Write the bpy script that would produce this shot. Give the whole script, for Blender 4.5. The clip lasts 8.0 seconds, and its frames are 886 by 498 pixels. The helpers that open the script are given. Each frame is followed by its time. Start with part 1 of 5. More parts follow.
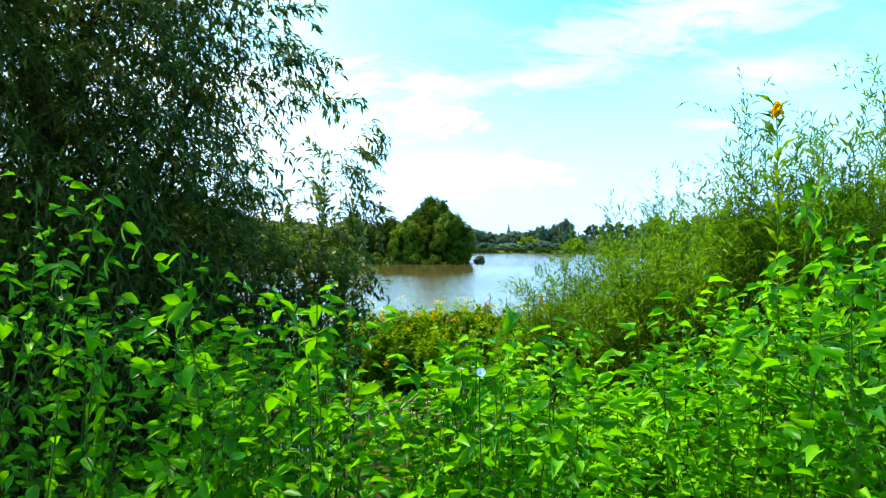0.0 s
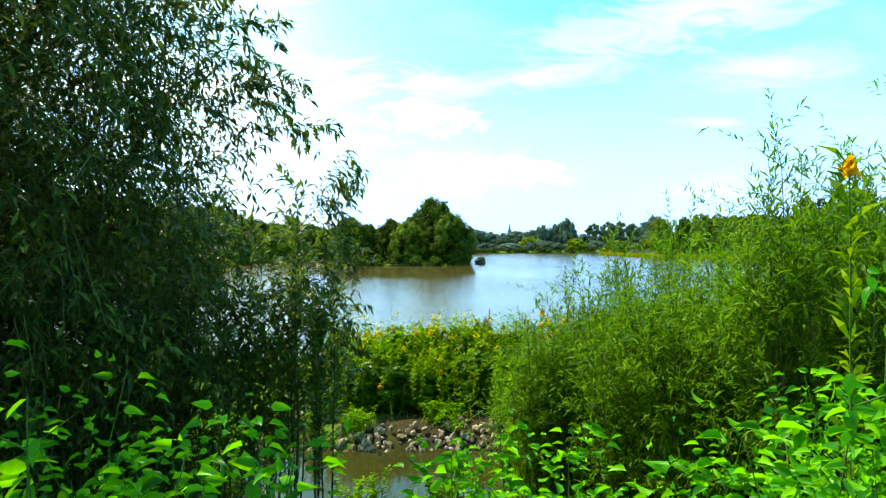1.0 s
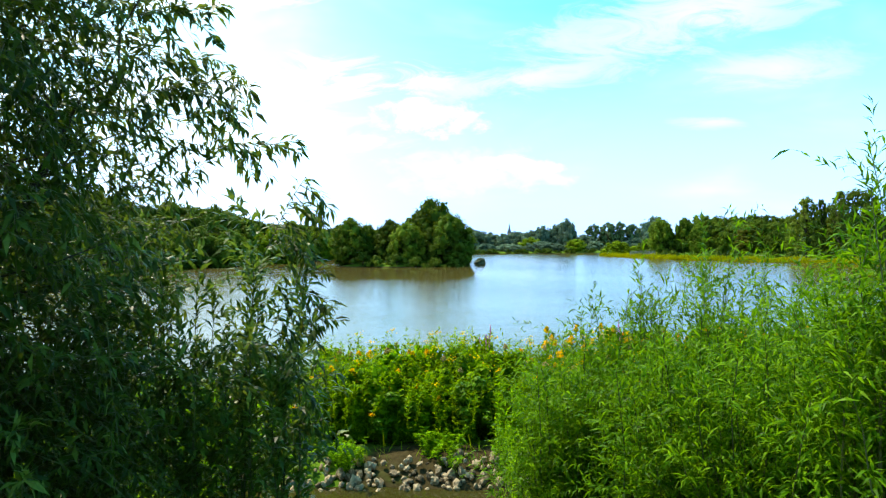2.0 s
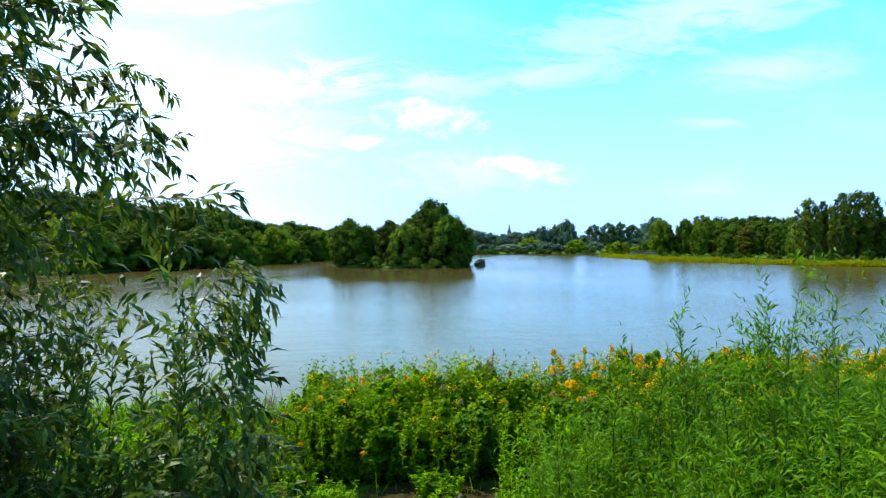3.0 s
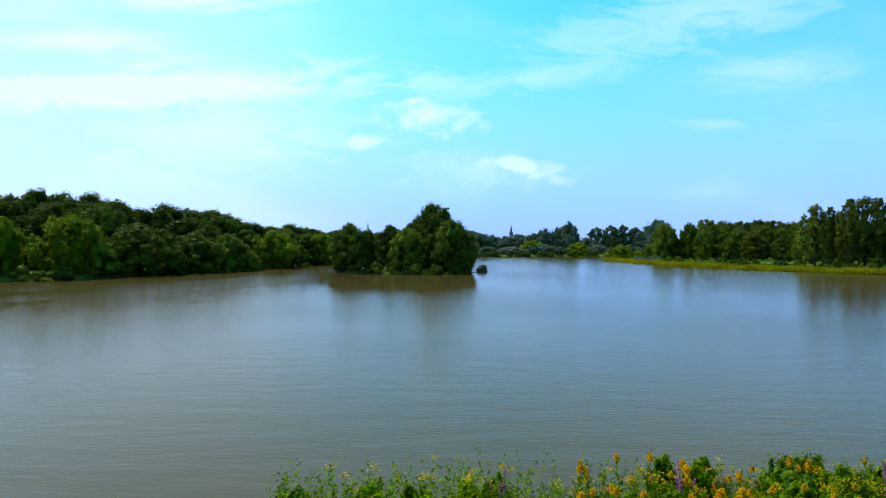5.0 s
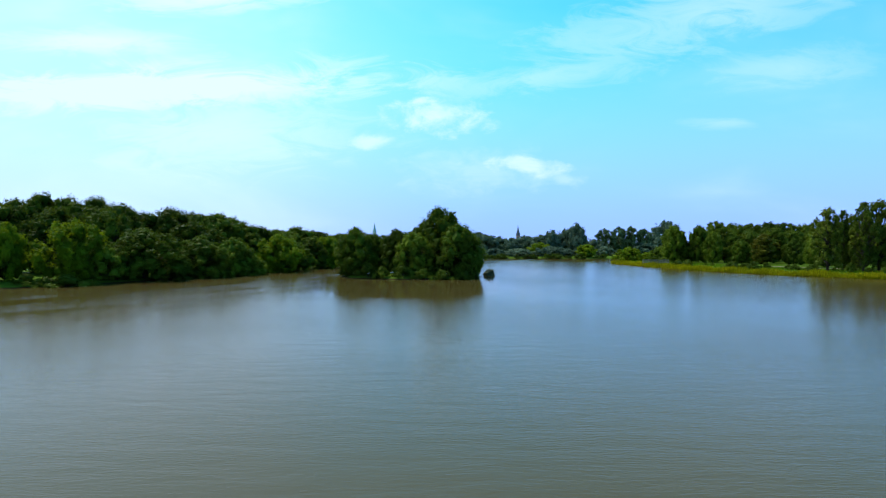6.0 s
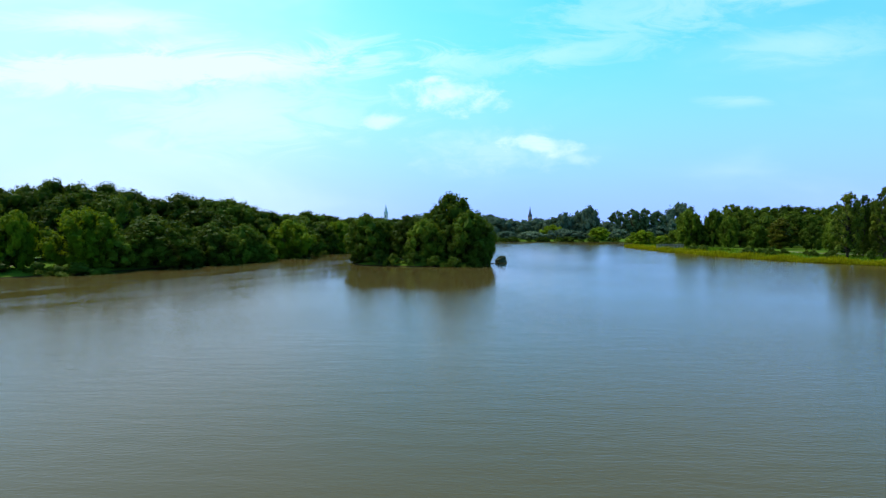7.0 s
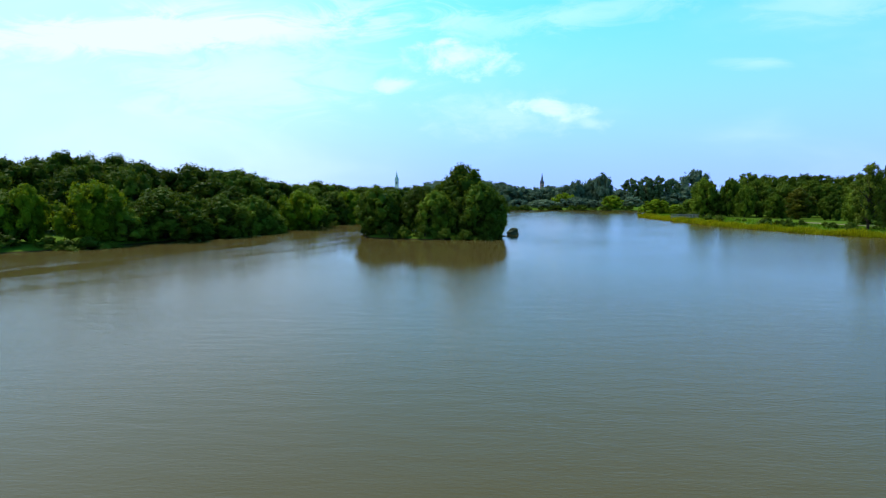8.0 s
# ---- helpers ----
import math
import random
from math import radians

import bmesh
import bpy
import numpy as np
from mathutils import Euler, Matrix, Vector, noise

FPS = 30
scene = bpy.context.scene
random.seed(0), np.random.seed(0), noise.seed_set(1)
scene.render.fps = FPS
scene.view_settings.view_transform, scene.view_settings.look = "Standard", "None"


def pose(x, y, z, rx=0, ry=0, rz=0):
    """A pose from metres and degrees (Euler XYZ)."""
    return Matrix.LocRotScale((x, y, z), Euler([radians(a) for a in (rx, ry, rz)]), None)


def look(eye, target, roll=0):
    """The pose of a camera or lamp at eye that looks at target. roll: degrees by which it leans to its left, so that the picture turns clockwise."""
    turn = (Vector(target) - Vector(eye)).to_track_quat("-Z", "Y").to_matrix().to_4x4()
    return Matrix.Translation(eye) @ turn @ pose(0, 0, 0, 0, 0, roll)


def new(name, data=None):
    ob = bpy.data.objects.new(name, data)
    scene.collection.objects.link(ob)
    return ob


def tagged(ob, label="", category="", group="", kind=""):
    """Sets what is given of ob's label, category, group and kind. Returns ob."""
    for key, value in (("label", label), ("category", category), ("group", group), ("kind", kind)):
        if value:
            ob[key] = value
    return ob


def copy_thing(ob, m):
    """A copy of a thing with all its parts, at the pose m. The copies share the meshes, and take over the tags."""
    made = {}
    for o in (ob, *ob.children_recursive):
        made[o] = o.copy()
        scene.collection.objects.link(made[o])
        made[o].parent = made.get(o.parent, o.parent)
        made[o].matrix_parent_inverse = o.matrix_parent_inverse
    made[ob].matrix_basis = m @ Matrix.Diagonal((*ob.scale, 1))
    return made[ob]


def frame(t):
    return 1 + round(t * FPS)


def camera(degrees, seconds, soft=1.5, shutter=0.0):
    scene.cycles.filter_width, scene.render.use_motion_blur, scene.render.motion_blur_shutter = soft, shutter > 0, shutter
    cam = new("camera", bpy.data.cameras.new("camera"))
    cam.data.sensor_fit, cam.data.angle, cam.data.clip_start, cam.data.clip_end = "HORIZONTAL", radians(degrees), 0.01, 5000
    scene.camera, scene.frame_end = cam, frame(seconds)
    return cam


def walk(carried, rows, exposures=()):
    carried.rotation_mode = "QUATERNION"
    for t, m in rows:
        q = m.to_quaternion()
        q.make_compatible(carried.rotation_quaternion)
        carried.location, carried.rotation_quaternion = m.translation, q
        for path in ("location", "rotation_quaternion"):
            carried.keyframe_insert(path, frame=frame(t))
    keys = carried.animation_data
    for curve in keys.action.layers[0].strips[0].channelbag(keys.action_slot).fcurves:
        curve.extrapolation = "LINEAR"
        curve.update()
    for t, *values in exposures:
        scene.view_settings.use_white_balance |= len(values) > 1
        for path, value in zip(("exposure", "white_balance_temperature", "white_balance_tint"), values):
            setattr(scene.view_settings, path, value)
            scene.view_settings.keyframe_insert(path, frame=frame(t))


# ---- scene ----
cam = camera(71.4, 8.0, soft=1.25)
PATH = [
    (0, pose(0.000, 0.000, 5.199, 89.57, -0.08, 0.00)),
    (0.5, pose(0.023, 0.209, 5.345, 89.60, 0.17, 0.02)),
    (1, pose(0.098, 0.575, 5.502, 89.59, 0.36, 0.10)),
    (2.5, pose(0.145, 2.023, 5.932, 89.61, 0.28, 0.04)),
    (3, pose(0.150, 2.503, 6.137, 89.57, 0.17, 0.05)),
    (3.5, pose(0.148, 3.047, 6.466, 89.52, 0.02, 0.05)),
    (4, pose(0.155, 3.707, 6.831, 89.54, -0.04, 0.05)),
    (4.5, pose(0.169, 4.310, 7.200, 89.57, -0.06, 0.08)),
    (6, pose(0.171, 6.809, 8.831, 89.56, -0.07, 0.82)),
    (6.5, pose(0.165, 7.683, 9.646, 89.05, -0.06, 1.33)),
    (7, pose(0.151, 8.601, 10.492, 87.71, -0.06, 1.89)),
    (7.5, pose(0.123, 9.494, 11.334, 86.19, -0.07, 2.38)),
    (8, pose(0.082, 10.424, 12.180, 84.51, -0.04, 2.92)),
]
STOPS = [(0.0, 1.30), (1.0, 1.26), (2.5, 1.10), (3.0, 0.86), (3.5, 0.60), (4.0, 0.33), (4.5, 0.18), (6.0, 0.06), (8.0, 0.17)]
BALANCE = [(7400, 2), (7400, 2), (7000, 5), (6700, 6), (6600, 8), (6550, 10), (6500, 11), (6450, 11), (6450, 11)]
walk(cam, PATH, [(*stop, *white) for stop, white in zip(STOPS, BALANCE)])

# ---- light ----
SUN_AZIMUTH, SUN_HEIGHT = radians(-48), radians(55)   # azimuth from +y towards +x
sun_way = Vector((math.sin(SUN_AZIMUTH) * math.cos(SUN_HEIGHT), math.cos(SUN_AZIMUTH) * math.cos(SUN_HEIGHT), math.sin(SUN_HEIGHT)))
sun = new("sun", bpy.data.lights.new("sun", "SUN"))
sun.data.energy, sun.data.angle, sun.data.color = 5.0, radians(0.6), (1.0, 0.93, 0.80)
sun.matrix_world = look(sun_way * 200, (0, 0, 0))


class Nodes:
    """A short way to write node trees."""

    def __init__(self, tree):
        self.tree = tree
        tree.nodes.clear()

    def add(self, kind, ins=None, **props):
        node = self.tree.nodes.new(kind)
        for key, value in props.items():
            if key == "op":
                node.operation = value
            elif key == "blend":
                node.blend_type = value
            elif key == "data_type":
                node.data_type = value
            elif key == "kind":
                node.noise_type = value
        for key, value in (ins or {}).items():
            if isinstance(value, bpy.types.NodeSocket):
                self.tree.links.new(value, node.inputs[key])
            else:
                node.inputs[key].default_value = value
        return node

    def math(self, op, a, b=0.0, c=0.0):
        return self.add("ShaderNodeMath", {0: a, 1: b, 2: c}, op=op).outputs[0]

    def mix(self, f, a, b, blend="MIX"):
        return self.add("ShaderNodeMix", {"Factor": f, 6: a, 7: b}, data_type="RGBA", blend=blend).outputs[2]

    def noise(self, scale, detail=3.0, rough=0.55, vector=None, distort=0.0):
        ins = {"Scale": scale, "Detail": detail, "Roughness": rough, "Distortion": distort}
        if vector is not None:
            ins["Vector"] = vector
        return self.add("ShaderNodeTexNoise", ins).outputs["Fac"]

    def ramp(self, fac, stops):
        node = self.add("ShaderNodeValToRGB", {"Fac": fac})
        els = node.color_ramp.elements
        while len(els) < len(stops):
            els.new(0.5)
        for el, (at, colour) in zip(els, stops):
            el.position, el.color = at, (*colour, 1)
        return node.outputs["Color"]

    def span(self, value, a, b, c=0.0, d=1.0):
        node = self.add("ShaderNodeMapRange", {"Value": value, "From Min": a, "From Max": b, "To Min": c, "To Max": d})
        node.interpolation_type = "SMOOTHSTEP"
        return node.outputs[0]


def sky():
    world = bpy.data.worlds.new("sky")
    scene.world, world.use_nodes = world, True
    n = Nodes(world.node_tree)
    tex = n.add("ShaderNodeTexSky")
    tex.sky_type, tex.sun_disc = "NISHITA", False
    tex.sun_elevation, tex.sun_rotation = SUN_HEIGHT, SUN_AZIMUTH
    tex.air_density, tex.dust_density, tex.ozone_density = 1.0, 0.5, 1.5
    clear = n.add("ShaderNodeHueSaturation", {"Hue": SKY_HUE, "Saturation": SKY_SAT, "Value": 1.0, "Color": tex.outputs[0]}).outputs[0]
    clear = n.mix(1.0, clear, SKY_TINT, "MULTIPLY")
    way = n.add("ShaderNodeTexCoord").outputs["Generated"]
    sep = n.add("ShaderNodeSeparateXYZ", {0: way})
    x, y, z = sep.outputs
    # the sky as a flat deck of high cloud, in azimuth and height
    ahead = n.math("MAXIMUM", y, 0.05)
    u, v = n.math("DIVIDE", x, ahead), n.math("DIVIDE", z, ahead)
    flat = n.add("ShaderNodeCombineXYZ", {0: n.math("MULTIPLY", u, 1.0), 1: n.math("MULTIPLY", v, 3.2), 2: 0.0}).outputs[0]
    fine = n.noise(7.0, 7, 0.66, flat, 1.1)
    wide = n.noise(2.6, 4, 0.5, flat, 0.4)
    veil = n.noise(3.0, 4, 0.55, way)

    heaped = n.noise(19.0, 6, 0.6, n.add("ShaderNodeCombineXYZ", {0: u, 1: n.math("MULTIPLY", v, 1.7), 2: 3.0}).outputs[0], 0.3)

    def puff(cu, cv, ru, rv, lean, soft, amount, grain):
        du, dv = n.math("SUBTRACT", u, cu), n.math("SUBTRACT", v, cv)
        dv = n.math("SUBTRACT", dv, n.math("MULTIPLY", du, lean))
        a, b = n.math("DIVIDE", du, ru), n.math("DIVIDE", dv, rv)
        r = n.math("SQRT", n.math("ADD", n.math("MULTIPLY", a, a), n.math("MULTIPLY", b, b)))
        r = n.math("ADD", r, n.math("MULTIPLY", n.math("SUBTRACT", grain, 0.5), soft))
        return n.math("MULTIPLY", n.span(r, 1.35, 0.0), amount)

    clouds = None
    for c in ((-0.018, 0.208, 0.082, 0.027, -0.05, 3.4, 0.8), (-0.128, 0.168, 0.038, 0.013, 0.1, 3.0, 0.6), (0.115, 0.128, 0.075, 0.016, -0.05, 3.2, 0.75), (0.04, 0.118, 0.12, 0.034, 0.0, 3.0, 0.3),
              (0.185, 0.105, 0.03, 0.011, -0.1, 3.0, 0.35),
              (0.38, 0.365, 0.26, 0.060, 0.26, 4.2, 0.4), (0.14, 0.27, 0.16, 0.022, 0.15, 4.0, 0.4), (0.54, 0.285, 0.12, 0.030, 0.05, 3.6, 0.28),
              (-0.45, 0.255, 0.42, 0.036, 0.03, 3.6, 0.8), (-0.60, 0.33, 0.16, 0.020, 0.0, 3.3, 0.4), (-0.38, 0.40, 0.16, 0.022, 0.05, 3.4, 0.6),
              (-0.35, 0.18, 0.22, 0.06, 0.0, 3.4, 0.4), (0.44, 0.196, 0.06, 0.010, 0.0, 3.2, 0.3)):
        p = puff(*c, heaped if abs(c[0]) < 0.2 and c[1] < 0.22 else fine)
        clouds = p if clouds is None else n.math("MAXIMUM", clouds, p)
    thin = n.math("MULTIPLY", n.span(wide, 0.42, 0.8), 0.35)
    low = n.math("MULTIPLY", n.span(z, 0.40, 0.0), 0.95)
    hazy = n.math("MULTIPLY", n.span(x, 0.12, -0.62), 0.54)
    all_c = n.math("ADD", n.math("MULTIPLY", clouds, n.span(fine, 0.2, 0.6, 0.45, 1.0)), n.math("MULTIPLY", thin, n.span(veil, 0.3, 0.7)))
    all_c = n.math("MINIMUM", n.math("ADD", all_c, hazy), 0.95)
    colour = n.mix(all_c, n.mix(low, clear, HORIZON), CLOUD)
    back = n.add("ShaderNodeBackground", {"Color": colour, "Strength": SKY_STRENGTH})
    n.add("ShaderNodeOutputWorld", {"Surface": back.outputs[0]})


SKY_HUE, SKY_SAT, SKY_STRENGTH = 0.49, 1.2, 0.142
SKY_TINT = (0.50, 1.66, 1.62, 1)
HORIZON = (2.4, 3.85, 9.6, 1)
CLOUD = (5.7, 7.4, 9.5, 1)
sky()


# ---- materials ----
def material(name):
    m = bpy.data.materials.new(name)
    m.use_nodes = True
    return m, Nodes(m.node_tree)


def leaf_material(name, dark, mid, light, translucent=0.35, gloss=0.45, patch=0.6, spread=0.5, sheen=0.25, variety=0.25):
    """Leaves: each leaf its own tone, each plant its own too, thin enough to let light through."""
    m, n = material(name)
    island = n.add("ShaderNodeNewGeometry").outputs["Random Per Island"]
    plant = n.add("ShaderNodeObjectInfo").outputs["Random"]
    pos = n.add("ShaderNodeTexCoord").outputs["Object"]
    cloudy = n.noise(patch, 3, 0.6, pos)
    fac = n.math("ADD", n.math("MULTIPLY", island, spread), n.math("MULTIPLY", n.math("SUBTRACT", plant, 0.5), variety))
    fac = n.math("ADD", fac, n.math("MULTIPLY", n.math("SUBTRACT", cloudy, 0.5), 1.3))
    fac = n.math("ADD", fac, 0.5 - spread / 2)
    colour = n.ramp(fac, ((0.0, dark), (0.5, mid), (1.0, light)))
    grain = n.noise(60.0, 2, 0.5, pos)
    colour = n.mix(n.math("MULTIPLY", grain, 0.25), colour, (*[c * 0.6 for c in mid], 1))
    p = n.add("ShaderNodeBsdfPrincipled", {"Base Color": colour, "Roughness": gloss, "IOR": 1.3, "Specular IOR Level": sheen})
    t = n.add("ShaderNodeBsdfTranslucent", {"Color": n.mix(0.5, colour, (light[0] * 1.25, light[1] * 1.3, light[2] * 0.7, 1))})
    s = n.add("ShaderNodeMixShader", {0: translucent, 1: p.outputs[0], 2: t.outputs[0]})
    n.add("ShaderNodeOutputMaterial", {"Surface": s.outputs[0]})
    return m


def rough_material(name, a, b, scale=4.0, fine=40.0, rough=0.85, bump=0.3, distance=0.02):
    m, n = material(name)
    pos = n.add("ShaderNodeTexCoord").outputs["Object"]
    plant = n.add("ShaderNodeObjectInfo").outputs["Random"]
    big, small = n.noise(scale, 4, 0.6, pos), n.noise(fine, 4, 0.65, pos)
    fac = n.math("ADD", n.math("MULTIPLY", big, 0.7), n.math("MULTIPLY", small, 0.5))
    fac = n.math("ADD", fac, n.math("MULTIPLY", n.math("SUBTRACT", plant, 0.6), 0.5))
    colour = n.ramp(fac, ((0.3, a), (0.85, b)))
    h = n.add("ShaderNodeBump", {"Strength": bump, "Distance": distance, "Height": small})
    p = n.add("ShaderNodeBsdfPrincipled", {"Base Color": colour, "Roughness": rough, "Specular IOR Level": 0.25, "Normal": h.outputs[0]})
    n.add("ShaderNodeOutputMaterial", {"Surface": p.outputs[0]})
    return m


def water_material(name, murk_a, murk_b, wave, lean_by=0.0):
    m, n = material(name)
    pos = n.add("ShaderNodeTexCoord").outputs["Object"]

    def waves(sx, sy, turn, detail):
        mp = n.add("ShaderNodeMapping", {"Vector": pos, "Rotation": (0, 0, radians(turn)), "Scale": (sx, sy, 1)})
        return n.noise(1.0, detail, 0.5, mp.outputs[0], 0.3)

    calm = n.span(n.noise(0.018, 3, 0.5, pos), 0.35, 0.65, 0.5, 1.0)
    ripple = n.math("ADD", n.math("MULTIPLY", waves(1.3, 4.4, 8, 3), 0.42), n.math("MULTIPLY", waves(3.6, 10.0, -14, 2), 0.22))
    # slicks and gusts lie in bands along the wooded shore, and the water is still in the lee of the island
    sep = n.add("ShaderNodeSeparateXYZ", {0: pos})
    px, py = sep.outputs[0], sep.outputs[1]
    off = n.math("SUBTRACT", n.math("MULTIPLY", n.math("ADD", px, 98.0), 0.916), n.math("MULTIPLY", n.math("SUBTRACT", py, 112.0), 0.4))
    along_ = n.math("ADD", n.math("MULTIPLY", n.math("ADD", px, 98.0), 0.4), n.math("MULTIPLY", n.math("SUBTRACT", py, 112.0), 0.916))
    bands = n.noise(1.0, 4, 0.55, n.add("ShaderNodeCombineXYZ", {0: n.math("MULTIPLY", along_, 0.02), 1: n.math("MULTIPLY", off, 0.16), 2: 0.0}).outputs[0], 0.5)
    lee = n.span(off, 72.0, 22.0)
    gust = n.span(bands, 0.38, 0.60, 0.7, 2.0)
    stir = n.math("ADD", n.math("MULTIPLY", gust, lee), n.math("SUBTRACT", 1.0, lee))
    ix, iy = n.math("DIVIDE", n.math("ADD", px, 11.0), 27.0), n.math("DIVIDE", n.math("SUBTRACT", py, 150.0), 56.0)
    away = n.math("SQRT", n.math("ADD", n.math("MULTIPLY", ix, ix), n.math("MULTIPLY", iy, iy)))
    stir = n.math("MULTIPLY", stir, n.span(away, 0.5, 1.1, 0.25, 1.0))
    swell = waves(0.22, 0.7, 5, 2)
    height = n.math("MULTIPLY", n.math("ADD", n.math("MULTIPLY", ripple, calm), n.math("MULTIPLY", swell, 0.6)), stir)
    b = n.add("ShaderNodeBump", {"Strength": 1.0, "Distance": wave, "Height": height})
    # normals tilted towards the near bank to brighten the water with higher sky
    lean = n.add("ShaderNodeCombineXYZ", {0: 0.0, 1: n.math("MULTIPLY", stir, -lean_by), 2: 0.0}).outputs[0]
    up = n.add("ShaderNodeVectorMath", {0: b.outputs[0], 1: lean}, op="ADD").outputs[0]
    up = n.add("ShaderNodeVectorMath", {0: up}, op="NORMALIZE").outputs[0]
    murk = n.mix(n.noise(0.03, 3, 0.5, pos), murk_a, murk_b)
    p = n.add("ShaderNodeBsdfPrincipled", {"Base Color": murk, "Roughness": WATER_ROUGH, "IOR": 1.22, "Normal": up})
    n.add("ShaderNodeOutputMaterial", {"Surface": p.outputs[0]})
    return m


WAVE, WATER_ROUGH = 0.05, 0.06


def ground_material():
    m, n = material("bank_ground")
    geo = n.add("ShaderNodeNewGeometry")
    pos = geo.outputs["Position"]
    big, small = n.noise(0.35, 4, 0.6, pos), n.noise(7.0, 5, 0.7, pos)
    soil = n.ramp(small, ((0.3, (0.014, 0.011, 0.004)), (0.7, (0.042, 0.032, 0.014))))
    grass = n.ramp(n.noise(3.0, 5, 0.7, pos), ((0.3, (0.025, 0.055, 0.004)), (0.7, (0.08, 0.14, 0.012))))
    z = n.add("ShaderNodeSeparateXYZ", {0: pos}).outputs[2]
    far = n.span(n.add("ShaderNodeSeparateXYZ", {0: pos}).outputs[1], 30.0, 60.0)
    green = n.math("MULTIPLY", n.span(n.math("ADD", big, n.math("MULTIPLY", far, 0.5)), 0.48, 0.62), n.span(z, 0.05, 0.35))
    colour = n.mix(green, soil, grass)
    b = n.add("ShaderNodeBump", {"Strength": 0.6, "Distance": 0.05, "Height": small})
    p = n.add("ShaderNodeBsdfPrincipled", {"Base Color": colour, "Roughness": 0.95, "Specular IOR Level": 0.02, "Normal": b.outputs[0]})
    n.add("ShaderNodeOutputMaterial", {"Surface": p.outputs[0]})
    return m


M_WATER = water_material("lake_water", (0.058, 0.044, 0.014, 1), (0.07, 0.054, 0.017, 1), WAVE, 0.022)
M_POOL = water_material("ditch_water", (0.018, 0.017, 0.004, 1), (0.028, 0.025, 0.006, 1), 0.006)
M_GROUND = ground_material()
M_BARK = rough_material("bark", (0.014, 0.010, 0.006), (0.06, 0.045, 0.028), 3, 25)
M_STEM = rough_material("green_stem", (0.015, 0.045, 0.003), (0.05, 0.11, 0.008), 3, 25, 0.9)
M_TWIG = rough_material("twig", (0.03, 0.032, 0.006), (0.085, 0.085, 0.02), 3, 25, 0.6)
M_STONE = rough_material("rubble_stone", (0.07, 0.048, 0.024), (0.40, 0.30, 0.18), 2.5, 22, 0.85, 0.6)
M_OAK = leaf_material("oak_leaf", (0.011, 0.025, 0.003), (0.043, 0.073, 0.007), (0.13, 0.18, 0.014), 0.26, 0.55, 0.16, spread=0.2, sheen=0.05, variety=0.5)
M_ALDER = leaf_material("alder_leaf", (0.014, 0.032, 0.003), (0.06, 0.102, 0.008), (0.175, 0.235, 0.016), 0.26, 0.55, 0.18, spread=0.2, sheen=0.05, variety=0.5)
M_LIGHT = leaf_material("crack_willow_leaf", (0.02, 0.045, 0.003), (0.1, 0.16, 0.006), (0.31, 0.39, 0.013), 0.28, 0.55, 0.2, spread=0.2, sheen=0.05, variety=0.4)
M_POPLAR = leaf_material("poplar_leaf", (0.014, 0.03, 0.004), (0.045, 0.078, 0.008), (0.18, 0.215, 0.022), 0.2, 0.5, 0.25, spread=0.2, sheen=0.05, variety=0.5)
M_AUTUMN = leaf_material("turning_leaf", (0.025, 0.035, 0.003), (0.075, 0.08, 0.006), (0.16, 0.135, 0.014), 0.25, 0.5, 0.3, sheen=0.06)
# air haze over distance is put into these paler, bluer leaf tones
M_FAR = leaf_material("hazed_far_leaf", (0.032, 0.06, 0.042), (0.082, 0.128, 0.086), (0.15, 0.21, 0.12), 0.25, 0.6, 0.04, spread=0.2, sheen=0.05, variety=0.5)
M_SILVER = leaf_material("silver_poplar_leaf", (0.036, 0.064, 0.03), (0.085, 0.135, 0.06), (0.19, 0.25, 0.11), 0.2, 0.6, 0.1, spread=0.35, sheen=0.05)
M_WILLOW = leaf_material("white_willow_leaf", (0.005, 0.013, 0.001), (0.028, 0.052, 0.004), (0.15, 0.2, 0.028), 0.34, 0.42, 0.9, 0.95, 0.22)
M_SALLOW = leaf_material("sallow_leaf", (0.014, 0.034, 0.003), (0.05, 0.095, 0.008), (0.14, 0.2, 0.03), 0.35, 0.4, 0.9, 0.7)
M_OSIER = leaf_material("osier_leaf", (0.011, 0.033, 0.001), (0.044, 0.118, 0.002), (0.15, 0.275, 0.009), 0.46, 0.42, 0.9, 0.8, sheen=0.1)
M_DOGWOOD = leaf_material("dogwood_leaf", (0.004, 0.045, 0.001), (0.03, 0.21, 0.002), (0.19, 0.5, 0.01), 0.46, 0.36, 2.2, 0.95, sheen=0.22)
M_WEED = leaf_material("weed_leaf", (0.014, 0.05, 0.001), (0.085, 0.2, 0.002), (0.25, 0.41, 0.007), 0.46, 0.5, 0.8, 0.9, sheen=0.04)
M_RODLEAF = leaf_material("goldenrod_leaf", (0.009, 0.03, 0.001), (0.058, 0.13, 0.002), (0.22, 0.33, 0.004), 0.46, 0.5, 1.3, 0.95, sheen=0.04)
M_ROD = leaf_material("goldenrod_flower", (0.56, 0.25, 0.002), (0.8, 0.4, 0.004), (0.9, 0.56, 0.008), 0.4, 0.7, 2.0, 0.6)
M_FADED = leaf_material("faded_flower", (0.28, 0.16, 0.05), (0.48, 0.31, 0.12), (0.65, 0.48, 0.26), 0.15, 0.8, 2.0, 0.6)
M_PURPLE = leaf_material("loosestrife_flower", (0.18, 0.04, 0.14), (0.34, 0.08, 0.26), (0.5, 0.16, 0.36), 0.2, 0.7, 2.0, 0.6)
